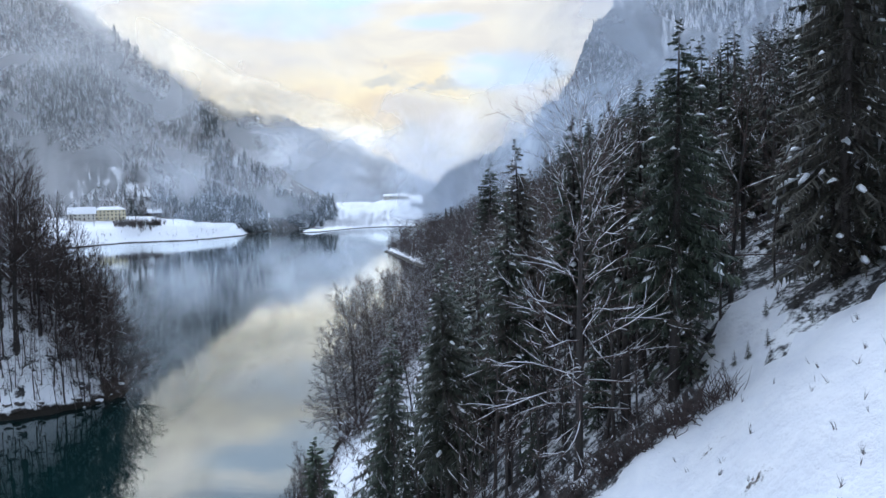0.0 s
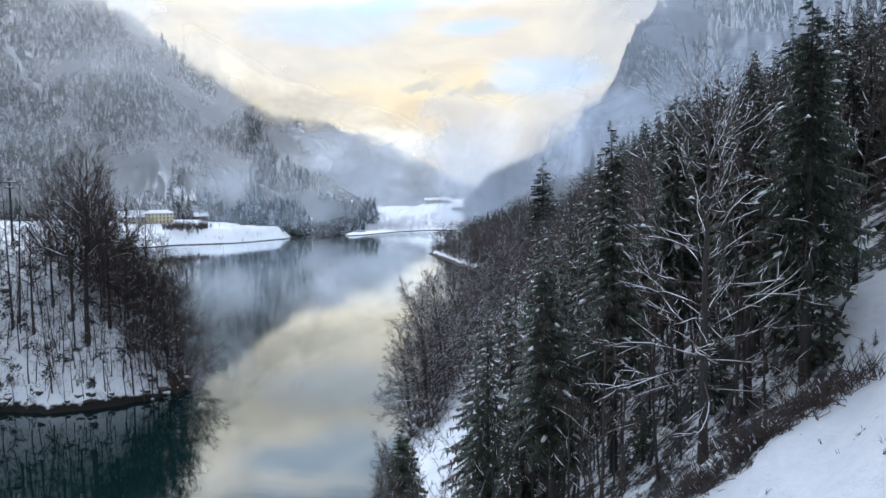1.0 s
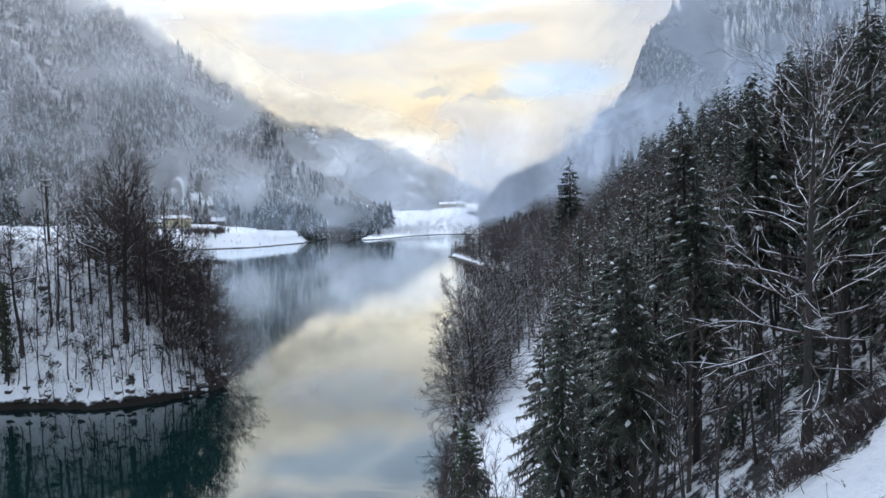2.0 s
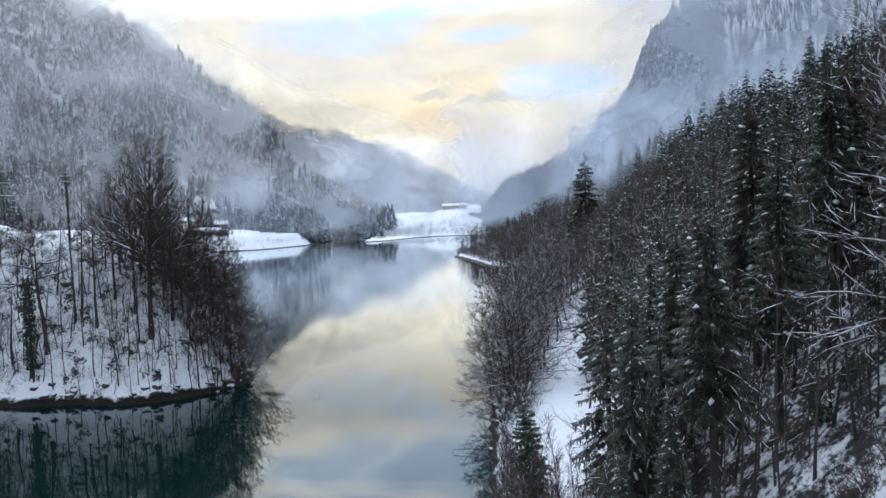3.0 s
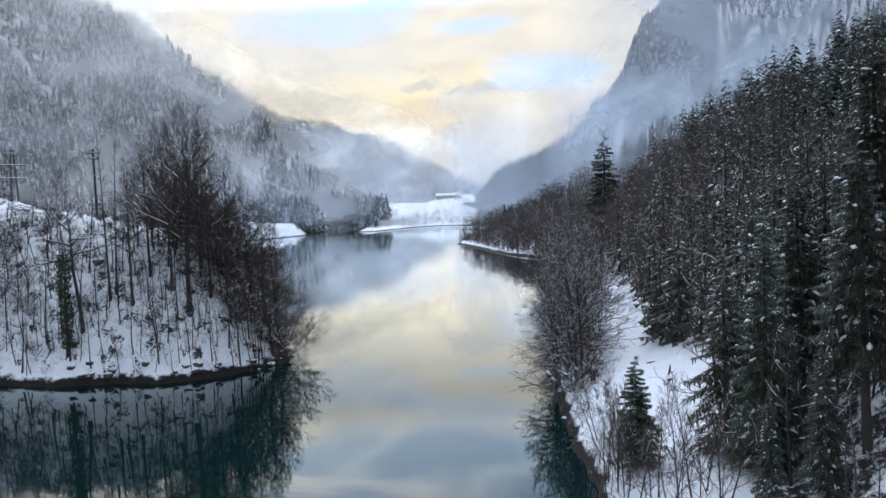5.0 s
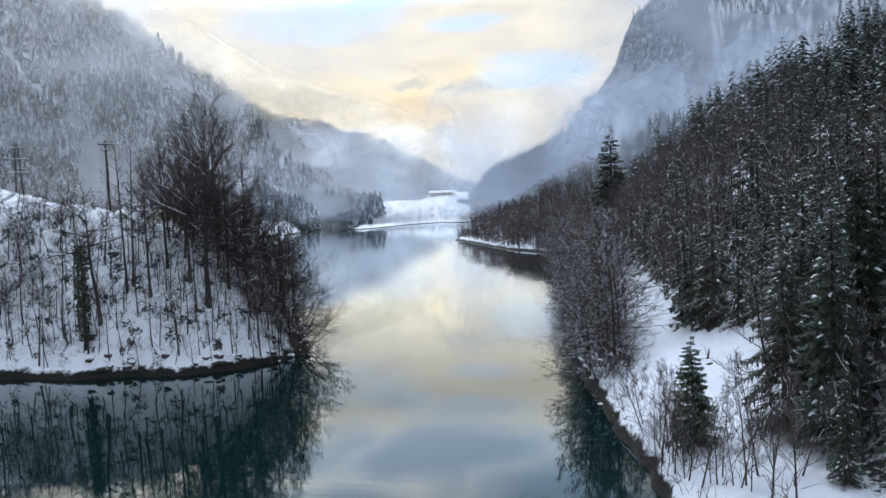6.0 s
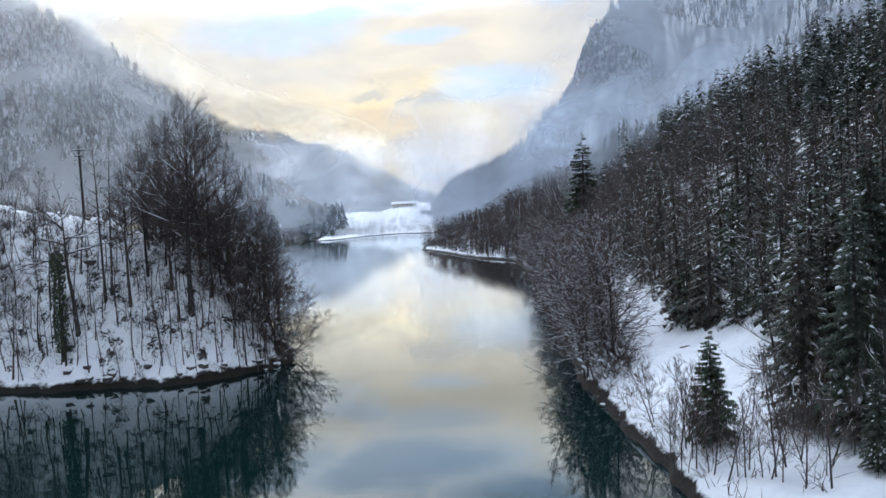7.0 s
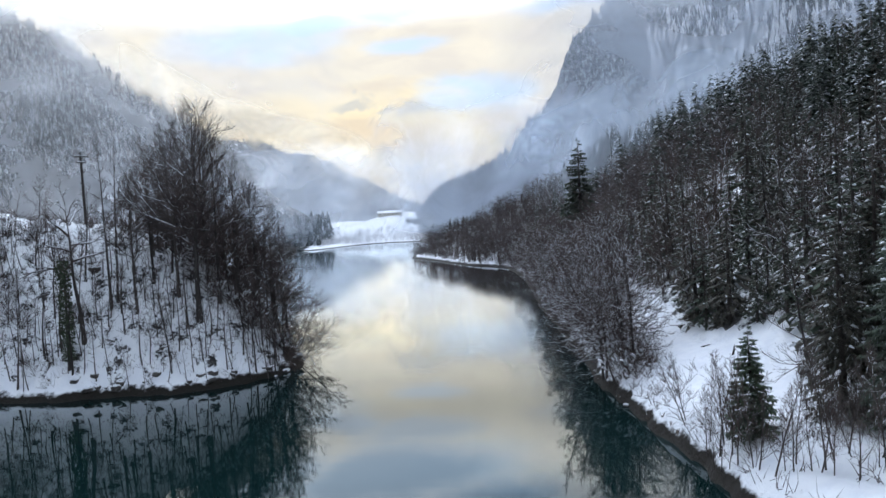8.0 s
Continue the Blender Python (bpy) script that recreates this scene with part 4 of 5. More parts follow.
plant(mid, scatter(14, lambda: (rng.uniform(-4, 3.5), rng.uniform(40, 50)), 1.5, taken), (0.2, 0.4), 2)
plant(mid, scatter(12, lambda: (rng.uniform(10, 16), rng.uniform(38.8, 47)), 1.5, taken), (0.25, 0.5), 2)
for x, y, size in ((5.2, 36.5, 0.075), (5.7, 36.3, 0.085), (6.4, 36.0, 0.08), (7.8, 37.4, 0.12), (8.0, 35.7, 0.1), (4.8, 36.8, 0.06), (6.9, 38.6, 0.09), (9.3, 37.0, 0.16)):
    again(mid[1], x, y, 90 * x, size * 0.7)
stand(spruce_tree("spruce_tree", 37, 29.0, 7.4, 36, 10, 7, 0.02, 0.2, 0.30, "tall dark spruce rising above the bare hillside wood", "", 1.2, 0.2), -25.6, 188.0, 10)

# leafless trees among the spruces
WOOD_LABEL = "leafless tree standing among the spruces, snow on its branches"
grove = [crown_tree("wood_tree", 55 + i, 12.0, 0.12, 0.2, 15, 0.32, 8, 66, (5, 4, 3), 0.26, TWIG, 0.014, WOOD_LABEL, "tree", "bare trees of the hillside wood", 0.06, 0.17, 0.03) for i in range(3)]
plant(grove, scatter(40, lambda: (lambda y: (edge(y) + 14 * rng.random() ** 1.5, y))(rng.uniform(57, 110)), 1.2, taken), (0.5, 1.05), 6)
plant(grove, scatter(75, lambda: pick_wood(60, 130), 1.4, taken), (0.6, 1.15), 5)
plant(grove, scatter(22, lambda: (rng.uniform(-13.5, 13), rng.uniform(39, 62)), 1.5, taken), (0.5, 1.1), 6)
POLE_LABEL = "slender bare young tree in the wood"
slender = [bare_tree("young_tree", 160 + i, 8.0, 0.09, 0.45, 0.16, 8, 4, 3, 0.12, 0.3, TWIG_PLAIN, 0.9, 0, 0.35, 0.012, POLE_LABEL, "tree", "slender young trees") for i in range(3)]
plant(slender, scatter(75, lambda: (rng.uniform(-10.5, 4), rng.uniform(37.5, 53)), 0.8, taken), (0.5, 1.2), 6)

# bare trees between the shore and the path
BANK_LABEL = "leafless bank tree with reddish twigs and traces of snow"
bank = [crown_tree("bank_tree", 60 + i, 13.0, 0.13, 0.08 + 0.05 * i, 18, 0.34, 2, 68, (6, 4, 3), 0.8, TWIG_PLAIN, 0.02, BANK_LABEL, "tree", "bare trees on the bank", 0.08, 0.16, 0.02) for i in range(3)]


def pick_bank():
    y = 73.5 + 190 * rng.random() ** 2.1
    return shore_x(y) + 0.5 + rng.random() * float(np.interp(y, [73, 82, 91, 105, 115, 150, 270], [2.4, 4.2, 5.0, 6.6, 8.4, 10.5, 18])), y


plant(bank, scatter(125, pick_bank, 1.05, taken), (0.6, 1.15), 5, 9)

# saplings round the young spruce
SAPLING_LABEL = "thin leafless sapling on the snowy bank"
saplings = [crown_tree("sapling", 70 + i, 6.6, 0.055, 0.16, 15, 0.30, 38, 82, (5, 4, 2), 0.12, TWIG_PLAIN, 0.009, SAPLING_LABEL, "tree", "saplings on the bank", 0.08, 0.12, 0.05) for i in range(3)]
sap = [(-20.3, 50.0), (-20.4, 51.5), (-20.2, 48.8), (-18.6, 45.0), (-17.0, 43.4), (-20.9, 53.6), (-15.5, 44.2), (-21.8, 57.5), (-19.8, 46.8), (-15.0, 42.0), (-17.9, 45.2), (-16.3, 44.4)]
sap += [(x + rng.uniform(-0.6, 0.5), y + rng.uniform(-0.6, 0.6)) for x, y in sap[:8]]
sap += [(-21.3, 50.4), (-21.0, 49.6), (-20.8, 50.9), (-17.6, 43.8), (-16.9, 42.6), (-16.2, 41.4), (-18.3, 44.4), (-15.2, 40.6), (-19.6, 46.2), (-14.4, 43.2)]
plant(saplings, sap, (0.5, 1.15), 15)

# the wooded spur
SPUR_LABEL = "leafless tree with a dark trunk on the snowy spur"
BROAD_BEECH = "tall leafless beech with a broad dark crown"
tall_kinds = [crown_tree("beech_tree", 80, 27.0, 0.34, 0.38, 30, 0.31, 24, 64, (7, 6, 4), 0.25, TWIG_PLAIN, 0.014, BROAD_BEECH, "beech tree", "tall beeches on the spur", 0.03, 0.12, 0.04, 0.34, 0.42, 0.80),
              crown_tree("beech_tree", 81, 27.0, 0.26, 0.34, 26, 0.25, 14, 70, (6, 5, 3), 0.22, TWIG_PLAIN, 0.016, BROAD_BEECH, "beech tree", "tall beeches on the spur", 0.045, 0.14, 0.02, 0.6, 0.42, 0.88)]
crowns = [(-73.0, 85.0, 35.0), (-76.1, 86.2, 32.5), (-71.5, 87.5, 30.5), (-70.0, 89.3, 28.5), (-79.4, 86.5, 31.0), (-68.5, 92.2, 25.5), (-73.9, 89.6, 32.5), (-67.2, 93.0, 22.0), (-80.4, 84.0, 28.0), (-65.6, 93.6, 20.0)]
for i, (x, y, top) in enumerate(crowns):
    size = (top - ground_at(x, y)) / 27.0
    taken.append((x, y))
    if i < 2:
        stand(tall_kinds[i], x, y, 70 * i, size)
    else:
        again(tall_kinds[1], x, y, 83 * i, size)
spur = [crown_tree("spur_tree", 90 + i, 12.0, 0.13, 0.12 + 0.05 * i, 18, 0.36, 0, 66, (6, 4, 3), 0.16, TWIG_PLAIN, 0.021, SPUR_LABEL, "tree", "bare trees on the spur", 0.07, 0.16, 0.02) for i in range(3)]
FIRST = LAKE.index((-63.1, 93.3))
FRONT = sorted(LAKE[FIRST:FIRST + 10])
BACK = sorted(LAKE[FIRST - 8:FIRST + 1])


def spur_spot(from_crest, to_crest, x0=-112.0):
    """A place on the spur; 0 is its open front shore, 1 its back shore, and the crest lies at about 0.5."""
    x = rng.uniform(x0, -64.5)
    y0 = float(np.interp(x, [p[0] for p in FRONT], [p[1] for p in FRONT]))
    y1 = float(np.interp(x, [p[0] for p in BACK], [p[1] for p in BACK]))
    return x, y0 + (y1 - y0) * rng.uniform(from_crest, to_crest)


plant(spur, scatter(72, lambda: spur_spot(0.36, 0.9, -84.0), 0.9, taken), (0.65, 1.2), 4, -4)
plant(spur, scatter(7, lambda: spur_spot(0.3, 0.7), 1.5, taken), (0.4, 0.7), 4, -3)
lone = [bare_tree("spur_tree", 95 + i, 11.0, 0.12, 0.45, 0.22, 12, 6, 4, 0.08, 0.3, TWIG_PLAIN, 0.7, 0, 0.3, 0.017, SPUR_LABEL, "tree", "bare trees on the spur", 0.07) for i in range(2)]
plant(lone, scatter(64, lambda: spur_spot(0.03, 0.32), 1.3, taken), (0.5, 1.05), 5)
plant([bare_tree("young_tree", 170, 6.0, 0.07, 0.4, 0.2, 8, 4, 3, 0.12, 0.2, TWIG_PLAIN, 0.9, 0, 0.35, 0.014, "slender young tree on the snowy spur", "tree", "slender young trees")], scatter(180, lambda: spur_spot(0.02, 0.36), 0.5, taken), (0.5, 1.2), 11)


IVY = plain_material("ivy_leaves", (0.018, 0.032, 0.014), (0.05, 0.07, 0.03), 9.0, 0.6, 0.3)
ivied = bare_tree("ivy_tree", 131, 13.0, 0.24, 0.8, 0.16, 7, 4, 2, 0.1, 0.3, TWIG, 0.8, 0, 0.4, 0.02, "bare trunk thickly wrapped in dark green ivy", "tree", "", 0.03)
pollard = crown_tree("pollard_tree", 133, 18.0, 0.27, 0.55, 12, 0.28, 12, 62, (3, 3), 1.0, TWIG, 0.035, "gnarled bare tree with thick snowy limbs", "tree", "", 0.07, 0.30, 0.03, 0.5, 0.55)
stand(pollard, -85.2, 80.6, 200)
slim = crown_tree("slim_tree", 141, 23.0, 0.17, 0.5, 16, 0.09, 25, 70, (4, 3), 0.3, TWIG_PLAIN, 0.018, "tall slender bare tree on the snowy spur", "tree", "tall slender trees on the spur", 0.025)
stand(slim, -83.8, 84.1, 30)
again(slim, -83.2, 84.6, 160, 0.93)
again(slim, -69.6, 90.2, 250, 0.86)
leaves = Soup()
for i in range(1500):
    a, z, r = rng.uniform(0, 6.28), 0.6 + 11.4 * rng.random() ** 0.9, rng.uniform(0.25, 0.85)
    c = Vector((r * math.cos(a), r * math.sin(a), z))
    u, w = Vector((rng.uniform(-1, 1), rng.uniform(-1, 1), rng.uniform(-1, 1))) * 0.16, Vector((rng.uniform(-1, 1), rng.uniform(-1, 1), rng.uniform(-1, 1))) * 0.16
    s = len(leaves.v)
    leaves.v += [tuple(c - u), tuple(c + w), tuple(c + u), tuple(c - w)]
    leaves.f.append((s, s + 1, s + 2, s + 3))
leaves.link("ivy", IVY, ivied, "dark green ivy round the trunk")
stand(ivied, -85.9, 78.7, 140)
snowy = [shrub("shrub", 210 + i, 2.6, 20, 1.0, "bush bowed under thick snow", "snow-laden bushes") for i in range(2)]
plant(snowy, [(-97.0, 88.0), (-99.5, 90.5), (-101.5, 88.5), (-104.0, 92.0), (-95.0, 91.0), (-106.5, 90.0), (-92.0, 88.5), (-98.0, 85.0), (-102.5, 84.0)], (0.7, 1.2), 5)

# trees that lean out over the water at the point
for i, (x, y, out, size) in enumerate(((-64.2, 91.5, 52, 0.55), (-64.6, 89.0, 60, 0.45), (-64.0, 93.6, 40, 0.7), (-65.2, 95.0, 30, 0.8), (-65.0, 87.0, 66, 0.35), (-64.4, 94.4, 58, 0.5), (-66.4, 96.4, 38, 0.8))):
    again(spur[i % 3], x, y, rng.uniform(-25, 10), size, 0, (rng.uniform(-8, 8), out))


# ---------------------------------------------------------------- undergrowth, rocks
SHRUB_LABEL = "low leafless shrub poking out of the snow"
shrubs = [shrub("shrub", 200 + i, 1.3, 8, 0.3, SHRUB_LABEL, "shrubs") for i in range(3)]
places = []
for i in range(30):  # along the upper edge of the open slope
    t = rng.random()
    places.append((-3.5 + 8 * t + rng.uniform(-0.8, 0.8), 34.9 + rng.gauss(0.4, 0.4)))
for i in range(40):  # among the trunks above the slope
    x = rng.uniform(-5, 4)
    places.append((x, 35.0 + 5.5 * rng.random()))
for i in range(26):
    places.append((rng.uniform(-14, 10), rng.uniform(39, 56)))
for i in range(150):
    places.append(spur_spot(0.04, 0.6))
for i in range(120):
    y = rng.uniform(60, 140)
    places.append((shore_x(y) + rng.uniform(0.3, 3.5), y))
plant(shrubs, places, (0.4, 1.0), 8)
bushes = [shrub("bush", 220 + i, 3.4, 22, 0.5, "large leafless bush arching over the bank", "bushes on the bank") for i in range(2)]
leafless = []
for i in range(62):
    y = 70 + 75 * rng.random() ** 1.3
    leafless.append((shore_x(y) + rng.uniform(0.6, 4.6), y))
for i in range(38):  # the dark thicket on the flank of the point
    x = rng.uniform(-77, -64.5)
    leafless.append((x, float(np.interp(x, [-77, -71.9, -68.4, -65.8], [88.6, 87.4, 88.0, 90.0])) + 5 * rng.random()))
for i in range(26):  # brown bushes high on the open flank
    leafless.append((lambda x, f: (x, float(np.interp(x, [p[0] for p in FRONT], [p[1] for p in FRONT])) + f))(rng.uniform(-110, -86), rng.uniform(5, 17)))
plant(bushes, leafless, (0.6, 1.15), 8)


def brush(count, spot, label):
    """Brambles and thin stems that poke out of the snow."""
    soup = Soup()
    for _ in range(count):
        x, y = spot()
        z = ground_at(x, y)
        for _ in range(rng.randint(3, 7)):
            d = Vector((rng.uniform(-1, 1), rng.uniform(-1, 1), rng.uniform(0.3, 1.8)))
            soup.tube(bent(rng, Vector((x + rng.uniform(-0.3, 0.3), y + rng.uniform(-0.3, 0.3), z - 0.1)), d, rng.uniform(0.5, 1.9), 2, -0.1, 0.3), [0.022, 0.016, 0.0], 3)
    return tagged(soup.link("brushwood", TWIG_PLAIN), label, "brushwood", kind="stuff")


brush(850, lambda: spur_spot(0.02, 0.6), "dark brambles and thin stems poking out of the snowy spur")
brush(150, lambda: (lambda t: (-4.0 + 9 * t + rng.uniform(-0.5, 0.5), 34.8 + rng.gauss(0.5, 0.5)))(rng.random()), "thin brown stems along the upper edge of the open slope")
brush(90, lambda: (lambda y: (shore_x(y) + 0.8 + 4.2 * rng.random() ** 1.4, y))(rng.uniform(40, 76)), "thin dry stems on the snowy bank beside the water")


def rock(name, seed, size, label, group):
    """A rough dark rock with a cap of snow."""
    rng = random.Random(seed)
    bm, cap = bmesh.new(), bmesh.new()
    bmesh.ops.create_icosphere(bm, subdivisions=2, radius=1.0)
    for v in bm.verts:
        v.co = Vector((v.co.x * 1.3, v.co.y, v.co.z * 0.75)) * size * (0.8 + 0.35 * noise.noise(v.co * 1.3 + Vector((seed, 0, 0))) + rng.uniform(-0.05, 0.05))
    bmesh.ops.create_icosphere(cap, subdivisions=2, radius=1.0)
    for v in cap.verts:
        v.co = Vector((v.co.x * 1.05, v.co.y * 0.8, 0.42 + v.co.z * 0.42)) * size * (0.85 + 0.25 * noise.noise(v.co * 1.7 + Vector((0, seed, 0))))
    root = tagged(new(name), label, "rock", group)
    part("stone", bm, ROCK, root)
    part("snow", cap, SNOW, root, "cap of snow")
    return root


ROCK = plain_material("dark_rock", (0.025, 0.022, 0.020), (0.11, 0.10, 0.09), 2.5, 0.85, 0.7)
rocks = [rock("rock", 3 + i, 0.45, "dark rough rock with a cap of snow", "rocks") for i in range(3)]
spots = [(-13.2, 59.2), (-12.2, 59.8), (-11.0, 60.2)]
for i in range(26):
    k = rng.uniform(FIRST, FIRST + 6)
    (ax, ay), (bx, by) = LAKE[int(k)], LAKE[int(k) + 1]
    f = k - int(k)
    spots.append((ax + (bx - ax) * f + rng.uniform(-1.5, 0.2), ay + (by - ay) * f + rng.uniform(0.2, 2.0)))
for i in range(5):
    y = rng.uniform(60, 120)
    spots.append((shore_x(y) + rng.uniform(0.2, 1.6), y))
spots += [(-115.5, 404.0), (-114.0, 408.0), (-116.0, 410.0), (-112.0, 402.0), (-110.0, 397.0)]
plant(rocks, spots, (0.4, 1.5), 10)
stand(rock("boulder", 12, 0.75, "dark boulder standing out of the snowy slope", ""), -87.6, 86.9, 20, 1.0, -0.3)


# ---------------------------------------------------------------- far woods
def far_spruce(soup, x, y, z, tall, wide, rng):
    a0 = rng.uniform(0, 6.28)
    for lo, hi, w in ((0.05, 0.5, 1.0), (0.3, 0.78, 0.7), (0.58, 1.0, 0.42)):
        s = len(soup.v)
        for k in range(6):
            a = a0 + k * math.pi / 3
            ww = wide * w * rng.uniform(0.7, 1.2)
            soup.v.append((x + ww * math.cos(a), y + ww * math.sin(a), z + tall * (lo + rng.uniform(-0.04, 0.04))))
        soup.v.append((x, y, z + tall * hi))
        soup.f += [(s + k, s + (k + 1) % 6, s + 6) for k in range(6)]


def far_bare(soup, x, y, z, tall, wide, rng, strokes=7):
    for _ in range(strokes):
        a, r = rng.uniform(0, 6.28), wide * rng.uniform(0.3, 1.0)
        foot = Vector((x, y, z + tall * rng.uniform(0.0, 0.35)))
        tip = Vector((x + r * math.cos(a), y + r * math.sin(a), z + tall * rng.uniform(0.6, 1.0)))
        soup.tube([foot, tip], [tall * 0.022, 0.0], 3)


def polar(r, az):
    return HUB[0] - r * math.sin(radians(az)), HUB[1] + r * math.cos(radians(az))


rng = random.Random(17)


def far_wood(name, label, mat, count, spot, maker, tall, wide):
    soup = Soup()
    pts = [spot() for _ in range(count)]
    zs = height(np.array([p[0] for p in pts]), np.array([p[1] for p in pts]))
    for (x, y), z in zip(pts, zs):
        if z > 0.4 and not any(off_line((x, y), a, b) < 0.8 * half for a, b, half in CHUTES):
            h = rng.uniform(*tall)
            maker(soup, x, y, float(z) - 0.5, h, h * rng.uniform(*wide), rng)
    return tagged(soup.link(name, mat), label, "woodland", kind="stuff")


def hill_spruce(soup, x, y, z, tall, wide, rng):
    """A lighter spruce for the hillside further off."""
    a0 = rng.uniform(0, 6.28)
    soup.tube([Vector((x, y, z - 0.3)), Vector((x, y, z + tall * 0.98))], [wide * 0.07, 0.0], 4)
    for w in range(18):
        t = 0.04 + 0.94 * (w / 18) ** 0.95
        for k in range(6):
            a = a0 + w * 1.3 + (k + rng.uniform(-0.4, 0.4)) * math.pi / 3
            reach = wide * (1 - t) ** 0.8 * rng.uniform(0.6, 1.2) + 0.15
            c, s_ = math.cos(a), math.sin(a)
            hub = (x, y, z + tall * (t + 0.02 + rng.uniform(-0.025, 0.025)))
            wd, dip = reach * 0.30, reach * rng.uniform(0.25, 0.55)
            m = len(soup.v)
            soup.v += [hub, (x + c * reach * 0.6 - s_ * wd, y + s_ * reach * 0.6 + c * wd, hub[2] - dip * 0.7), (x + c * reach, y + s_ * reach, hub[2] - dip),
                       (x + c * reach * 0.6 + s_ * wd, y + s_ * reach * 0.6 - c * wd, hub[2] - dip * 0.7), (x + c * reach * 0.65, y + s_ * reach * 0.65, hub[2] - dip * 0.3)]
            soup.f += [(m, m + 1, m + 4), (m + 1, m + 2, m + 4), (m + 2, m + 3, m + 4), (m + 3, m, m + 4)]


def high_wood():
    while True:
        x, y = pick_wood(148, 310)
        if x - edge(y) > 22 - 0.05 * (y - 148) + rng.uniform(-8, 8):
            return x, y


def low_wood():
    y = rng.uniform(132, 300)
    return shore_x(y) + 3 + 38 * rng.random(), y


def brown_tree(soup, x, y, z, tall, wide, rng):
    """A leafless tree of the hillside foot: a trunk and a crown of thin strokes."""
    soup.tube([Vector((x, y, z)), Vector((x + rng.uniform(-0.4, 0.4), y, z + tall * 0.8))], [tall * 0.014, 0.0], 4)
    for _ in range(18):
        a, r, t = rng.uniform(0, 6.28), wide * rng.uniform(0.35, 1.15), rng.uniform(0.1, 0.8)
        foot = Vector((x, y, z + tall * t))
        tip = Vector((x + r * math.cos(a), y + r * math.sin(a), z + tall * min(t + rng.uniform(-0.02, 0.3), 1.0 - 0.25 * r / max(wide, 0.1))))
        soup.tube([foot, tip], [tall * 0.005, 0.0], 3)
        for _ in range(3):
            p = foot.lerp(tip, rng.uniform(0.4, 1.0))
            soup.tube([p, p + Vector((rng.uniform(-1, 1), rng.uniform(-1, 1), rng.uniform(-0.1, 1))) * wide * 0.35], [tall * 0.003, 0.0], 3)


# base colour lightened a little to stand for haze over the spit
BROWN = far_tree_material("brown_wood", (0.040, 0.031, 0.030), (0.105, 0.078, 0.070), (0.55, 0.56, 0.60), 0.74)
far_wood("hillside_forest", "brown leafless wood at the foot of the hillside", BROWN, 430, low_wood, brown_tree, (9, 16), (0.25, 0.38))
HILL_SPRUCE = far_tree_material("hill_spruce", (0.018, 0.027, 0.022), (0.048, 0.060, 0.044), (0.80, 0.82, 0.86), 0.69)
far_wood("hillside_forest", "dark spruces with snow on the hillside", HILL_SPRUCE, 560, high_wood, hill_spruce, (10, 20), (0.17, 0.23))
def upper_wood():
    y = rng.uniform(60, 160)
    return edge(y) + 24 + 40 * rng.random(), y


far_wood("hillside_forest", "dark spruces high on the steep hillside", HILL_SPRUCE, 290, upper_wood, hill_spruce, (7, 12.5), (0.17, 0.22))
def frosty_wood():
    y = rng.uniform(62, 310)
    return edge(y) + 54 + 100 * rng.random(), y


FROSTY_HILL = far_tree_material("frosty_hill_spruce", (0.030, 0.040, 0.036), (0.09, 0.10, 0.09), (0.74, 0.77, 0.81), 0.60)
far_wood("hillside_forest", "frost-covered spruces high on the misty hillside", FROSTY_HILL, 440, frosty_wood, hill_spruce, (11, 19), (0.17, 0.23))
far_wood("far_forest", "misty spruce forest on the mountainside", FAR_SPRUCE, 1500, lambda: polar(rng.uniform(780, 1400), rng.uniform(24, 50)), far_spruce, (13, 24), (0.16, 0.24))
far_wood("far_forest", "grey leafless forest on the mountainside", FAR_BARE, 4200, lambda: polar(rng.uniform(780, 1400), rng.uniform(24, 50)), far_bare, (12, 18), (0.25, 0.4))
# frosted trees whose pale base colour also carries the brightness of the haze
HAZE_PALE_WOOD = far_tree_material("frost_white_wood", (0.30, 0.29, 0.29), (0.68, 0.67, 0.67), (0.80, 0.81, 0.83), 0.60)
far_wood("far_forest", "frosted leafless forest on the mountainside, whitened to carry the haze as well", HAZE_PALE_WOOD, 3400, lambda: polar(rng.uniform(780, 1400), rng.uniform(23, 50)), far_bare, (10, 17), (0.25, 0.4))
far_wood("far_forest", "frost-covered spruces on the steep misty hillside", FROSTY_HILL, 420, lambda: polar(rng.uniform(300, 800), rng.uniform(-25, 3)), hill_spruce, (9, 15), (0.2, 0.27))


def cluster():
    k = rng.randrange(16)
    r, az = 820 + 480 * ((k * 0.618) % 1.0), 25 + 22 * ((k * 0.371 + 0.1) % 1.0)
    return polar(r + rng.gauss(0, 38), az + rng.gauss(0, 0.9))


far_wood("far_forest", "clumps of dark spruces on the mountainside", FAR_SPRUCE, 1000, cluster, far_spruce, (16, 28), (0.16, 0.22))
far_wood("far_forest", "dark spruces in the mist of the steep hillside", FAR_SPRUCE, 1300, lambda: polar(rng.uniform(640, 1150), rng.uniform(-32, -3)), far_spruce, (17, 27), (0.15, 0.2))
far_wood("far_forest", "dark spruce forest on the steep hillside", FAR_SPRUCE, 2600, lambda: polar(rng.uniform(300, 1500), rng.uniform(-30, 2)), far_spruce, (13, 22), (0.16, 0.22))
far_wood("far_forest", "grey leafless forest on the steep hillside", FAR_BARE, 1800, lambda: polar(rng.uniform(320, 1300), rng.uniform(-25, 10)), far_bare, (11, 17), (0.25, 0.4))
far_wood("far_forest", "leafless wood on the flat spit", BROWN, 520, lambda: (lambda y: (shore_x(y) + 3 + rng.random() * 70, y))(rng.uniform(262, 409)), brown_tree, (12, 18), (0.25, 0.36))
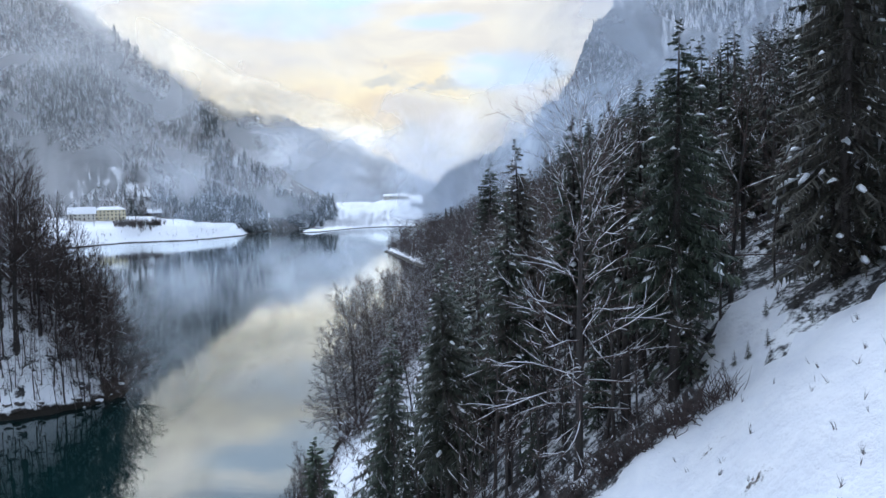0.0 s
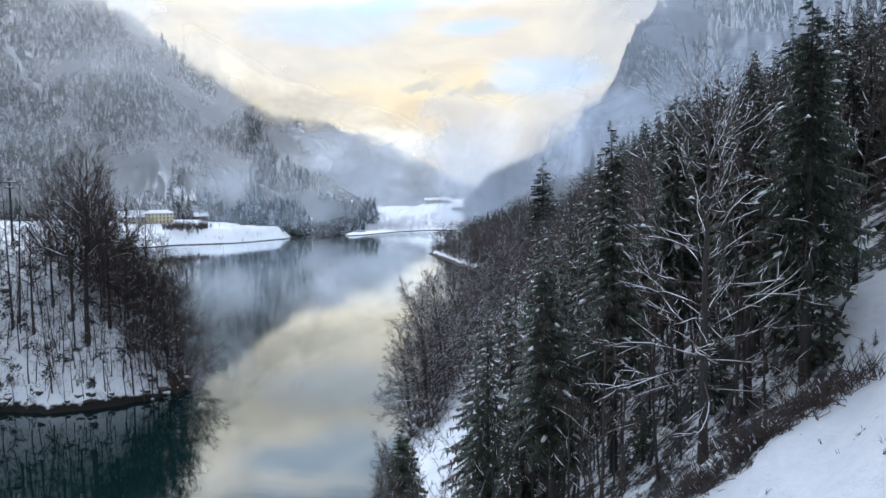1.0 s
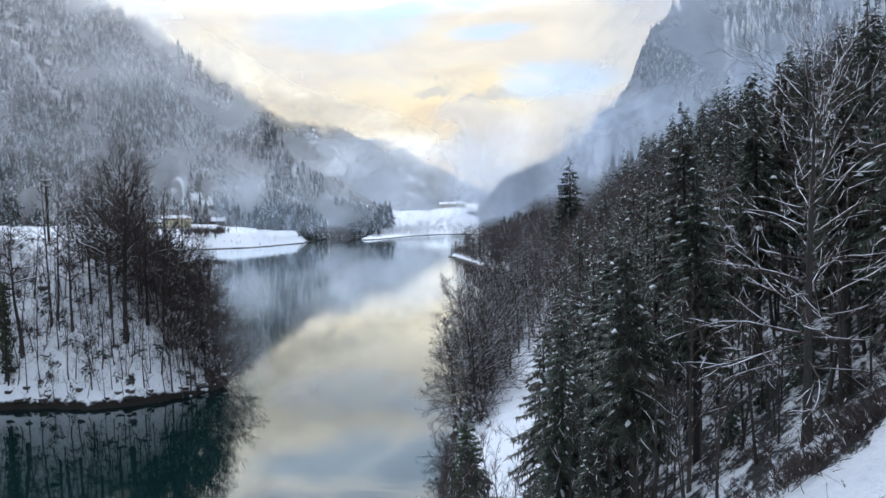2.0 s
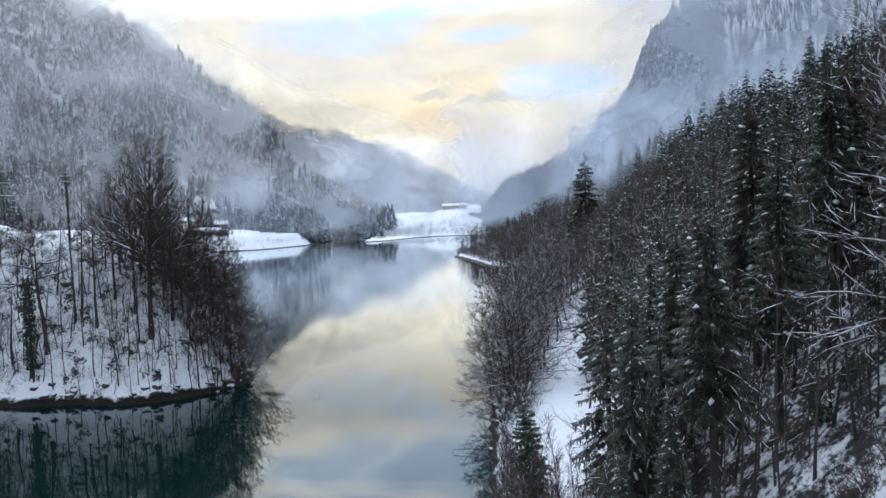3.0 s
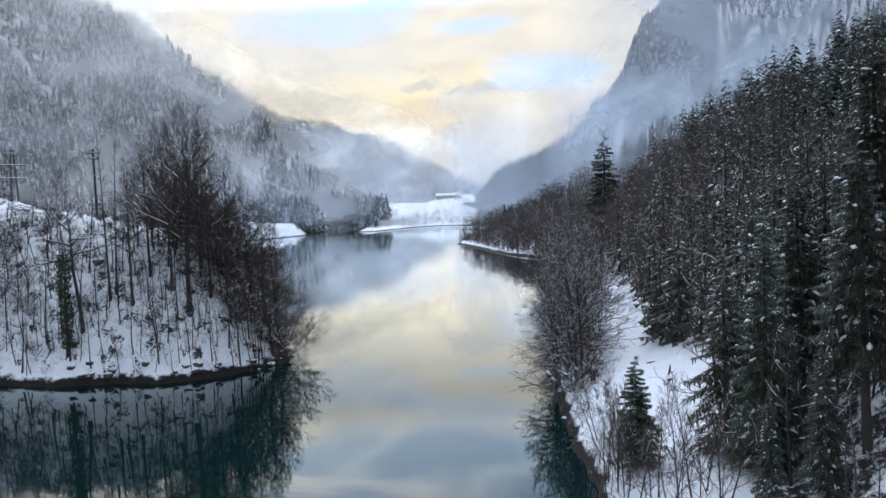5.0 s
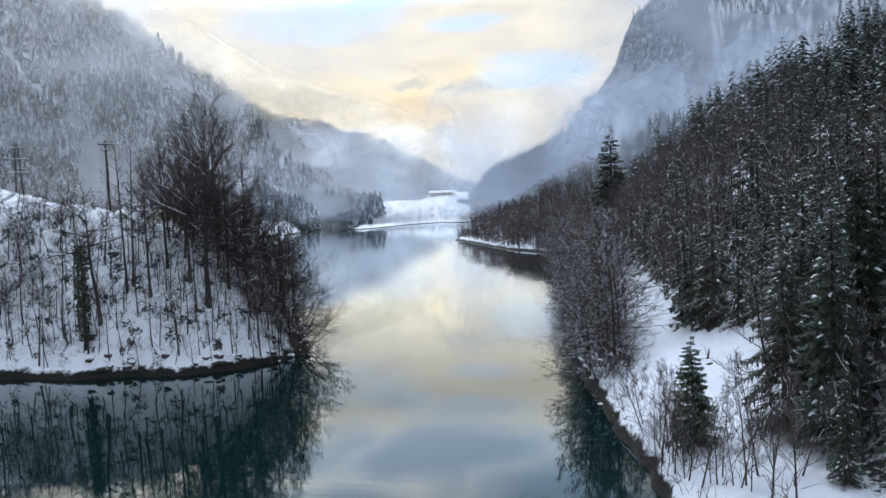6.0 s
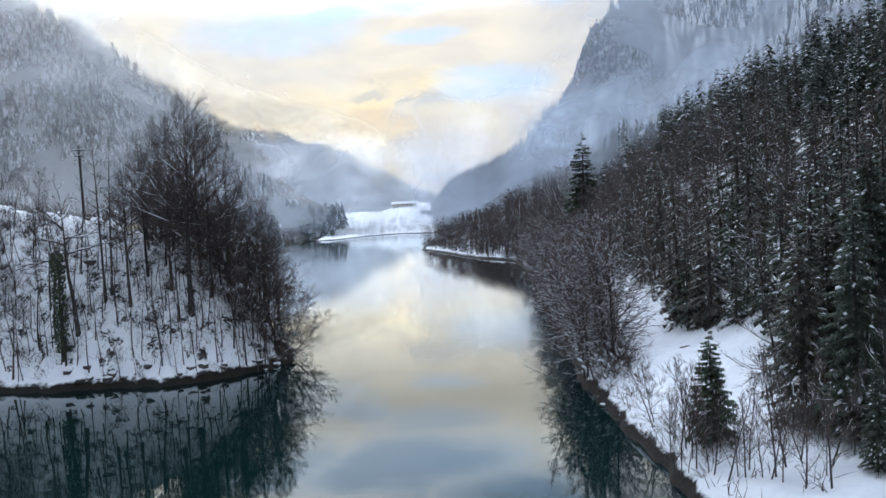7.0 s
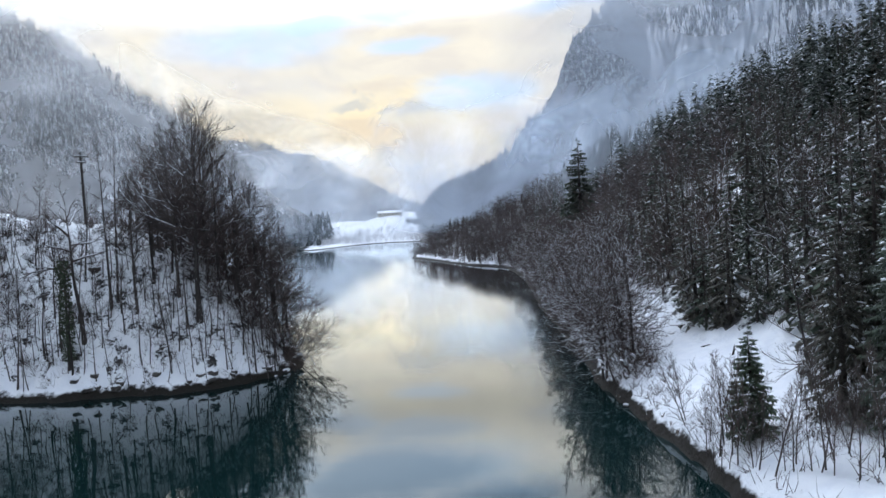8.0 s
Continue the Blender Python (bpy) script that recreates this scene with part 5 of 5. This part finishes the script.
far_wood("far_forest", "dark spruces beside the inlet", FAR_SPRUCE, 330, lambda: (rng.uniform(-405, -344), rng.uniform(690, 780)), far_spruce, (20, 31), (0.16, 0.22))
far_wood("far_forest", "dark belt of trees behind the inlet", FAR_SPRUCE, 420, lambda: polar(rng.uniform(905, 1010), rng.uniform(19.0, 23.5)), far_spruce, (18, 30), (0.18, 0.26))
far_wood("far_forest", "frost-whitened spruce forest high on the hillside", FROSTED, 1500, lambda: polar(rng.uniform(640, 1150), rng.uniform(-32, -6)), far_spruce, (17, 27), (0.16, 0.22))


far_wood("far_forest", "spruce forest along the misty ridge", FAR_SPRUCE, 3600, lambda: polar(rng.uniform(560, 1500), rng.uniform(-6, 10.4) + rng.random() ** 2 * 1.6), far_spruce, (12, 22), (0.16, 0.24))
far_wood("far_forest", "spruce forest on the far hill", FAR_SPRUCE, 1500, lambda: polar(rng.uniform(1600, 2600), rng.uniform(11, 26)), far_spruce, (9, 16), (0.18, 0.26))


far_wood("shore_wood", "low brown bushes hanging over the shore", BROWN, 520, lambda: (lambda y: (shore_x(y) + 0.3 + 4 * rng.random() ** 1.6, y))(rng.uniform(100, 275)), brown_tree, (1.6, 4.0), (0.6, 0.9))
far_wood("shore_wood", "low brown bushes along the spit", BROWN, 420, lambda: (lambda y: (shore_x(y) + 2.5 + 9 * rng.random(), y))(rng.uniform(225, 412)), brown_tree, (2.5, 6), (0.4, 0.7))


def village_shore():
    while True:
        x, y = rng.uniform(-480, -330), rng.uniform(470, 690)
        d = float(inland(np.array([x]), np.array([y]))[0])
        if 0.5 < d < 9 or (70 < d < 100 and rng.random() < 0.4):
            return x, y


far_wood("shore_wood", "dark thicket beside the village houses", BROWN, 150, lambda: (rng.uniform(-402, -366), rng.uniform(566, 592)), far_bare, (5, 11), (0.3, 0.5))
far_wood("shore_wood", "brown bushes and bare trees round the village meadow", FAR_BARE, 170, village_shore, far_bare, (2, 5), (0.3, 0.5))
far_wood("shore_wood", "scattered bushes on the far meadow", MEADOW_FROST, 240, lambda: (rng.uniform(-330, -190), rng.uniform(890, 1080)), brown_tree, (3, 9), (0.3, 0.5))
far_wood("frosted_wood", "frosted white trees on the far meadow", MEADOW_FROST, 1100, lambda: (rng.uniform(-330, -180), 812 + 110 * rng.random() ** 1.6), brown_tree, (6, 11), (0.25, 0.4))


# ---------------------------------------------------------------- poles, village, hut
POLE_WOOD = plain_material("weathered_pole", (0.020, 0.017, 0.015), (0.055, 0.045, 0.038), 6.0, 0.85, 0.4)
GLAZED = plain_material("brown_glaze", (0.05, 0.03, 0.02), (0.09, 0.05, 0.035), 8.0, 0.25, 0.05)


def box(bm, sx, sy, sz, m):
    made = bmesh.ops.create_cube(bm, size=1.0)
    bmesh.ops.transform(bm, matrix=m @ Matrix.Diagonal((sx, sy, sz, 1)), verts=made["verts"])


def rod(length, r0, r1, sides=10):
    bm = bmesh.new()
    bmesh.ops.create_cone(bm, cap_ends=True, segments=sides, radius1=r0, radius2=r1, depth=length)
    bmesh.ops.translate(bm, verts=bm.verts, vec=(0, 0, length / 2))
    return bm


def power_pole(tall, arms, legs=1, label="", thick=0.15):
    """A wooden power pole with snow-topped crossarms and insulators; two legs lean together."""
    root = tagged(new("power_pole"), label, "power pole", "power poles")
    for k in range(legs):
        ob = part("post", rod(tall + 0.8, thick, thick * 0.7), POLE_WOOD, root)
        off = (k - (legs - 1) / 2)
        ob.matrix_basis = pose(off * 1.5, 0, -0.8, 0, -off * 2 * math.degrees(math.atan2(0.5, tall)), 0)
    for z, width in arms:
        bm = bmesh.new()
        box(bm, width, 0.14, 0.16, pose(0, -0.12, z))
        bmesh.ops.bevel(bm, geom=bm.edges[:], offset=0.02, segments=1, affect="EDGES")
        arm = part("crossarm", bm, POLE_WOOD, root)
        bm = bmesh.new()
        box(bm, width * 0.98, 0.15, 0.09, pose(0, -0.12, z + 0.125))
        bmesh.ops.bevel(bm, geom=bm.edges[:], offset=0.04, segments=2, affect="EDGES")
        part("snow", bm, SNOW, arm, "snow lying on the crossarm")
        for x in (-0.45, 0.45):
            bm = rod(0.28, 0.06, 0.04, 8)
            ob = part("insulator", bm, GLAZED, arm)
            ob.matrix_basis = pose(x * width, -0.12, z + 0.08)
    return root


def put(ob, x, y, turn=0.0, z=None):
    ob.matrix_basis = pose(x, y, ground_at(x, y) if z is None else z, 0, 0, turn)
    return ob


put(power_pole(10.2, ((9.6, 2.0), (8.8, 1.2)), 1, "dark wooden power pole with a snowy crossarm on the spur", 0.2), -94.2, 95.4, 42)
put(power_pole(13.2, ((12.3, 3.4), (10.0, 4.6), (7.4, 4.4)), 2, "two-legged wooden power pole with three snowy crossarms", 0.2), -139.0, 126.5, 48)
for x, y in ((-330.0, 520.0), (-372.0, 610.0), (-420.0, 566.0), (-405.0, 580.0)):
    if ground_at(x, y) > 0.3:
        put(power_pole(11.0, ((10.2, 2.4), (9.2, 2.4)), 1, "wooden power pole on the village meadow", 0.2), x, y, 36)

PLASTER = plain_material("beige_plaster", (0.58, 0.50, 0.33), (0.70, 0.62, 0.43), 0.6, 0.9, 0.1)
PALE_PLASTER = plain_material("pale_plaster", (0.52, 0.48, 0.41), (0.66, 0.62, 0.54), 0.6, 0.9, 0.1)
DARK_WOOD = plain_material("brown_boards", (0.05, 0.032, 0.022), (0.12, 0.08, 0.055), 3.0, 0.8, 0.3)
FRAME = plain_material("window_frame_paint", (0.55, 0.54, 0.52), (0.68, 0.67, 0.65), 4.0, 0.6, 0.05)
GLASS = plain_material("dark_window_glass", (0.012, 0.015, 0.018), (0.03, 0.035, 0.04), 0.8, 0.08, 0.0)


def house(name, sx, sy, storeys, roof_rise, wall_mat, label, cols, gable=True, cat="house"):
    """A plastered house under a snow-covered roof, with rows of windows, a door and a chimney."""
    tall = storeys * 3.0 + 0.6
    root = tagged(new(name), label, cat)
    bm = bmesh.new()
    box(bm, sx, sy, tall + 4.0, pose(0, 0, tall / 2 - 2.0))
    if gable:
        s = [bm.verts.new(v) for v in ((-sx / 2, -sy / 2, tall), (-sx / 2, sy / 2, tall), (-sx / 2, 0, tall + roof_rise), (sx / 2, -sy / 2, tall), (sx / 2, sy / 2, tall), (sx / 2, 0, tall + roof_rise))]
        for f in ((0, 2, 1), (3, 4, 5), (0, 3, 5, 2), (1, 2, 5, 4)):
            bm.faces.new([s[i] for i in f])
    part("wall", bm, wall_mat, root)
    over = 0.9
    bm = bmesh.new()
    inset = 0.0 if gable else min(sx, sy) * 0.45
    for dz in (0.0, 0.35):
        low = [(-sx / 2 - over, -sy / 2 - over), (sx / 2 + over, -sy / 2 - over), (sx / 2 + over, sy / 2 + over), (-sx / 2 - over, sy / 2 + over)]
        drop = roof_rise * over / (sy / 2)
        v = [bm.verts.new((x, y, tall - drop + dz + 0.05)) for x, y in low]
        a = bm.verts.new((-sx / 2 - over + inset, 0, tall + roof_rise + dz + 0.05))
        c = bm.verts.new((sx / 2 + over - inset, 0, tall + roof_rise + dz + 0.05))
        for f in ((v[0], v[1], c, a), (v[2], v[3], a, c), (v[1], v[2], c), (v[3], v[0], a)):
            bm.faces.new(f)
    bm.verts.ensure_lookup_table()
    for k in range(4):
        bm.faces.new([bm.verts[k], bm.verts[(k + 1) % 4], bm.verts[6 + (k + 1) % 4], bm.verts[6 + k]])
    roof = part("roof", bm, SNOW, root, "roof under thick snow")
    bm = bmesh.new()
    box(bm, 0.9, 0.9, 2.2, pose(sx * 0.2, 0.4, tall + roof_rise + 0.3))
    part("chimney", bm, wall_mat, roof)
    for side, reach, wide, n_cols in ((-1, sy / 2, sx, cols), (1, sx / 2, sy, max(2, cols // 2))):
        for st in range(storeys):
            for c in range(n_cols):
                u = (c + 0.5) / n_cols * wide - wide / 2
                m = pose(u, -reach, 1.9 + 3.0 * st) if side < 0 else pose(reach, u, 1.9 + 3.0 * st, 0, 0, 90)
                if side < 0 and st == 0 and c == n_cols // 2:
                    bm = bmesh.new()
                    box(bm, 1.2, 0.14, 2.2, m @ pose(0, 0, -0.8))
                    part("door", bm, DARK_WOOD, root)
                    continue
                bm = bmesh.new()
                for ox, oz, w, h in ((-0.62, 0, 0.1, 1.6), (0.62, 0, 0.1, 1.6), (0, 0.75, 1.14, 0.1), (0, -0.75, 1.14, 0.1), (0, 0, 0.07, 1.4)):
                    box(bm, w, 0.12, h, m @ pose(ox, 0, oz))
                win = part("window", bm, FRAME, root)
                bm = bmesh.new()
                box(bm, 1.16, 0.05, 1.42, m)
                part("pane", bm, GLASS, win)
    return root


put(house("house", 22, 13, 2, 5.5, PALE_PLASTER, "pale plastered house under a snow-covered gable roof", 6), -455, 597, 36)
put(house("house", 26, 14, 3, 2.6, PLASTER, "long beige plastered house under a low snowy roof", 8, False), -439, 615, 34)
put(house("barn", 12, 8, 1, 3.2, DARK_WOOD, "brown boarded barn under a snow-covered roof", 3, True, "barn"), -428, 668, 44)
put(house("house", 10, 8, 2, 3.0, PALE_PLASTER, "small pale house under a snowy roof beside the inlet", 3), -372, 800, 26)
put(house("hut", 9, 7, 1, 2.6, DARK_WOOD, "brown farm hut under a snowy roof on the far meadow", 3, True, "hut"), -232, 960, 16)
put(house("barn", 34, 10, 1, 2.6, PALE_PLASTER, "long farm building under a snowy roof on the knoll", 6, True, "barn"), -264, 988, 15)


# ---------------------------------------------------------------- tufts on the open slope
def tufts(count):
    """Dry stalks that poke out of the snow of the open slope."""
    soup, made = Soup(), 0
    while made < count:
        x, y = rng.uniform(-6, 13), rng.uniform(14, 36)
        d = float(inland(np.array([x]), np.array([y]))[0])
        if d < 10 or y > 36.0 - 0.28 * min(max(x + 1, 0), 9):
            continue
        made += 1
        z = ground_at(x, y)
        for _ in range(rng.randint(2, 7)):
            top = Vector((x + rng.uniform(-0.2, 0.2), y + rng.uniform(-0.2, 0.2), z + rng.uniform(0.06, 0.32)))
            soup.tube([Vector((x + rng.uniform(-0.06, 0.06), y + rng.uniform(-0.06, 0.06), z - 0.05)), top], [0.014, 0.0], 3)
    return tagged(soup.link("grass_tuft", TWIG_PLAIN), "dry stalks poking out of the snow", "grass", kind="stuff")


tufts(240)


# ---------------------------------------------------------------- driftwood on the path
def branch_stub(length, r, label, x, y, tilt, turn):
    rng2 = random.Random(int(length * 100))
    soup = Soup()
    soup.tube(bent(rng2, Vector((0, 0, -0.1)), Vector((0, 0.1, 1)), length, 4, 0.0, 0.12), [r * 1.2, r, r * 0.9, r * 0.7, 0.0], 6)
    root = tagged(new("branch"), label, "branch")
    soup.link("wood", BARK, root, smooth=True)
    root.matrix_basis = pose(x, y, ground_at(x, y), tilt, 0, turn)


branch_stub(1.2, 0.09, "dark broken branch sticking out of the snowy path", -16.4, 67.4, 20, 40)
branch_stub(0.5, 0.12, "short dark stub lying in the snow of the path", -16.5, 65.6, 70, 100)
branch_stub(1.0, 0.06, "thin dark branch lying on the snowy path", -18.0, 72.0, 80, 60)

for k, (x, y, long) in enumerate(((-82.0, 81.5, 2.2), (-90.5, 82.0, 1.7), (-76.5, 81.0, 1.9), (-97.0, 80.5, 2.4), (-87.0, 79.0, 1.4), (-72.0, 83.5, 2.0))):
    branch_stub(long, 0.07, "fallen dark branch lying on the snowy spur", x, y, 70 + 4 * k, 60 * k)
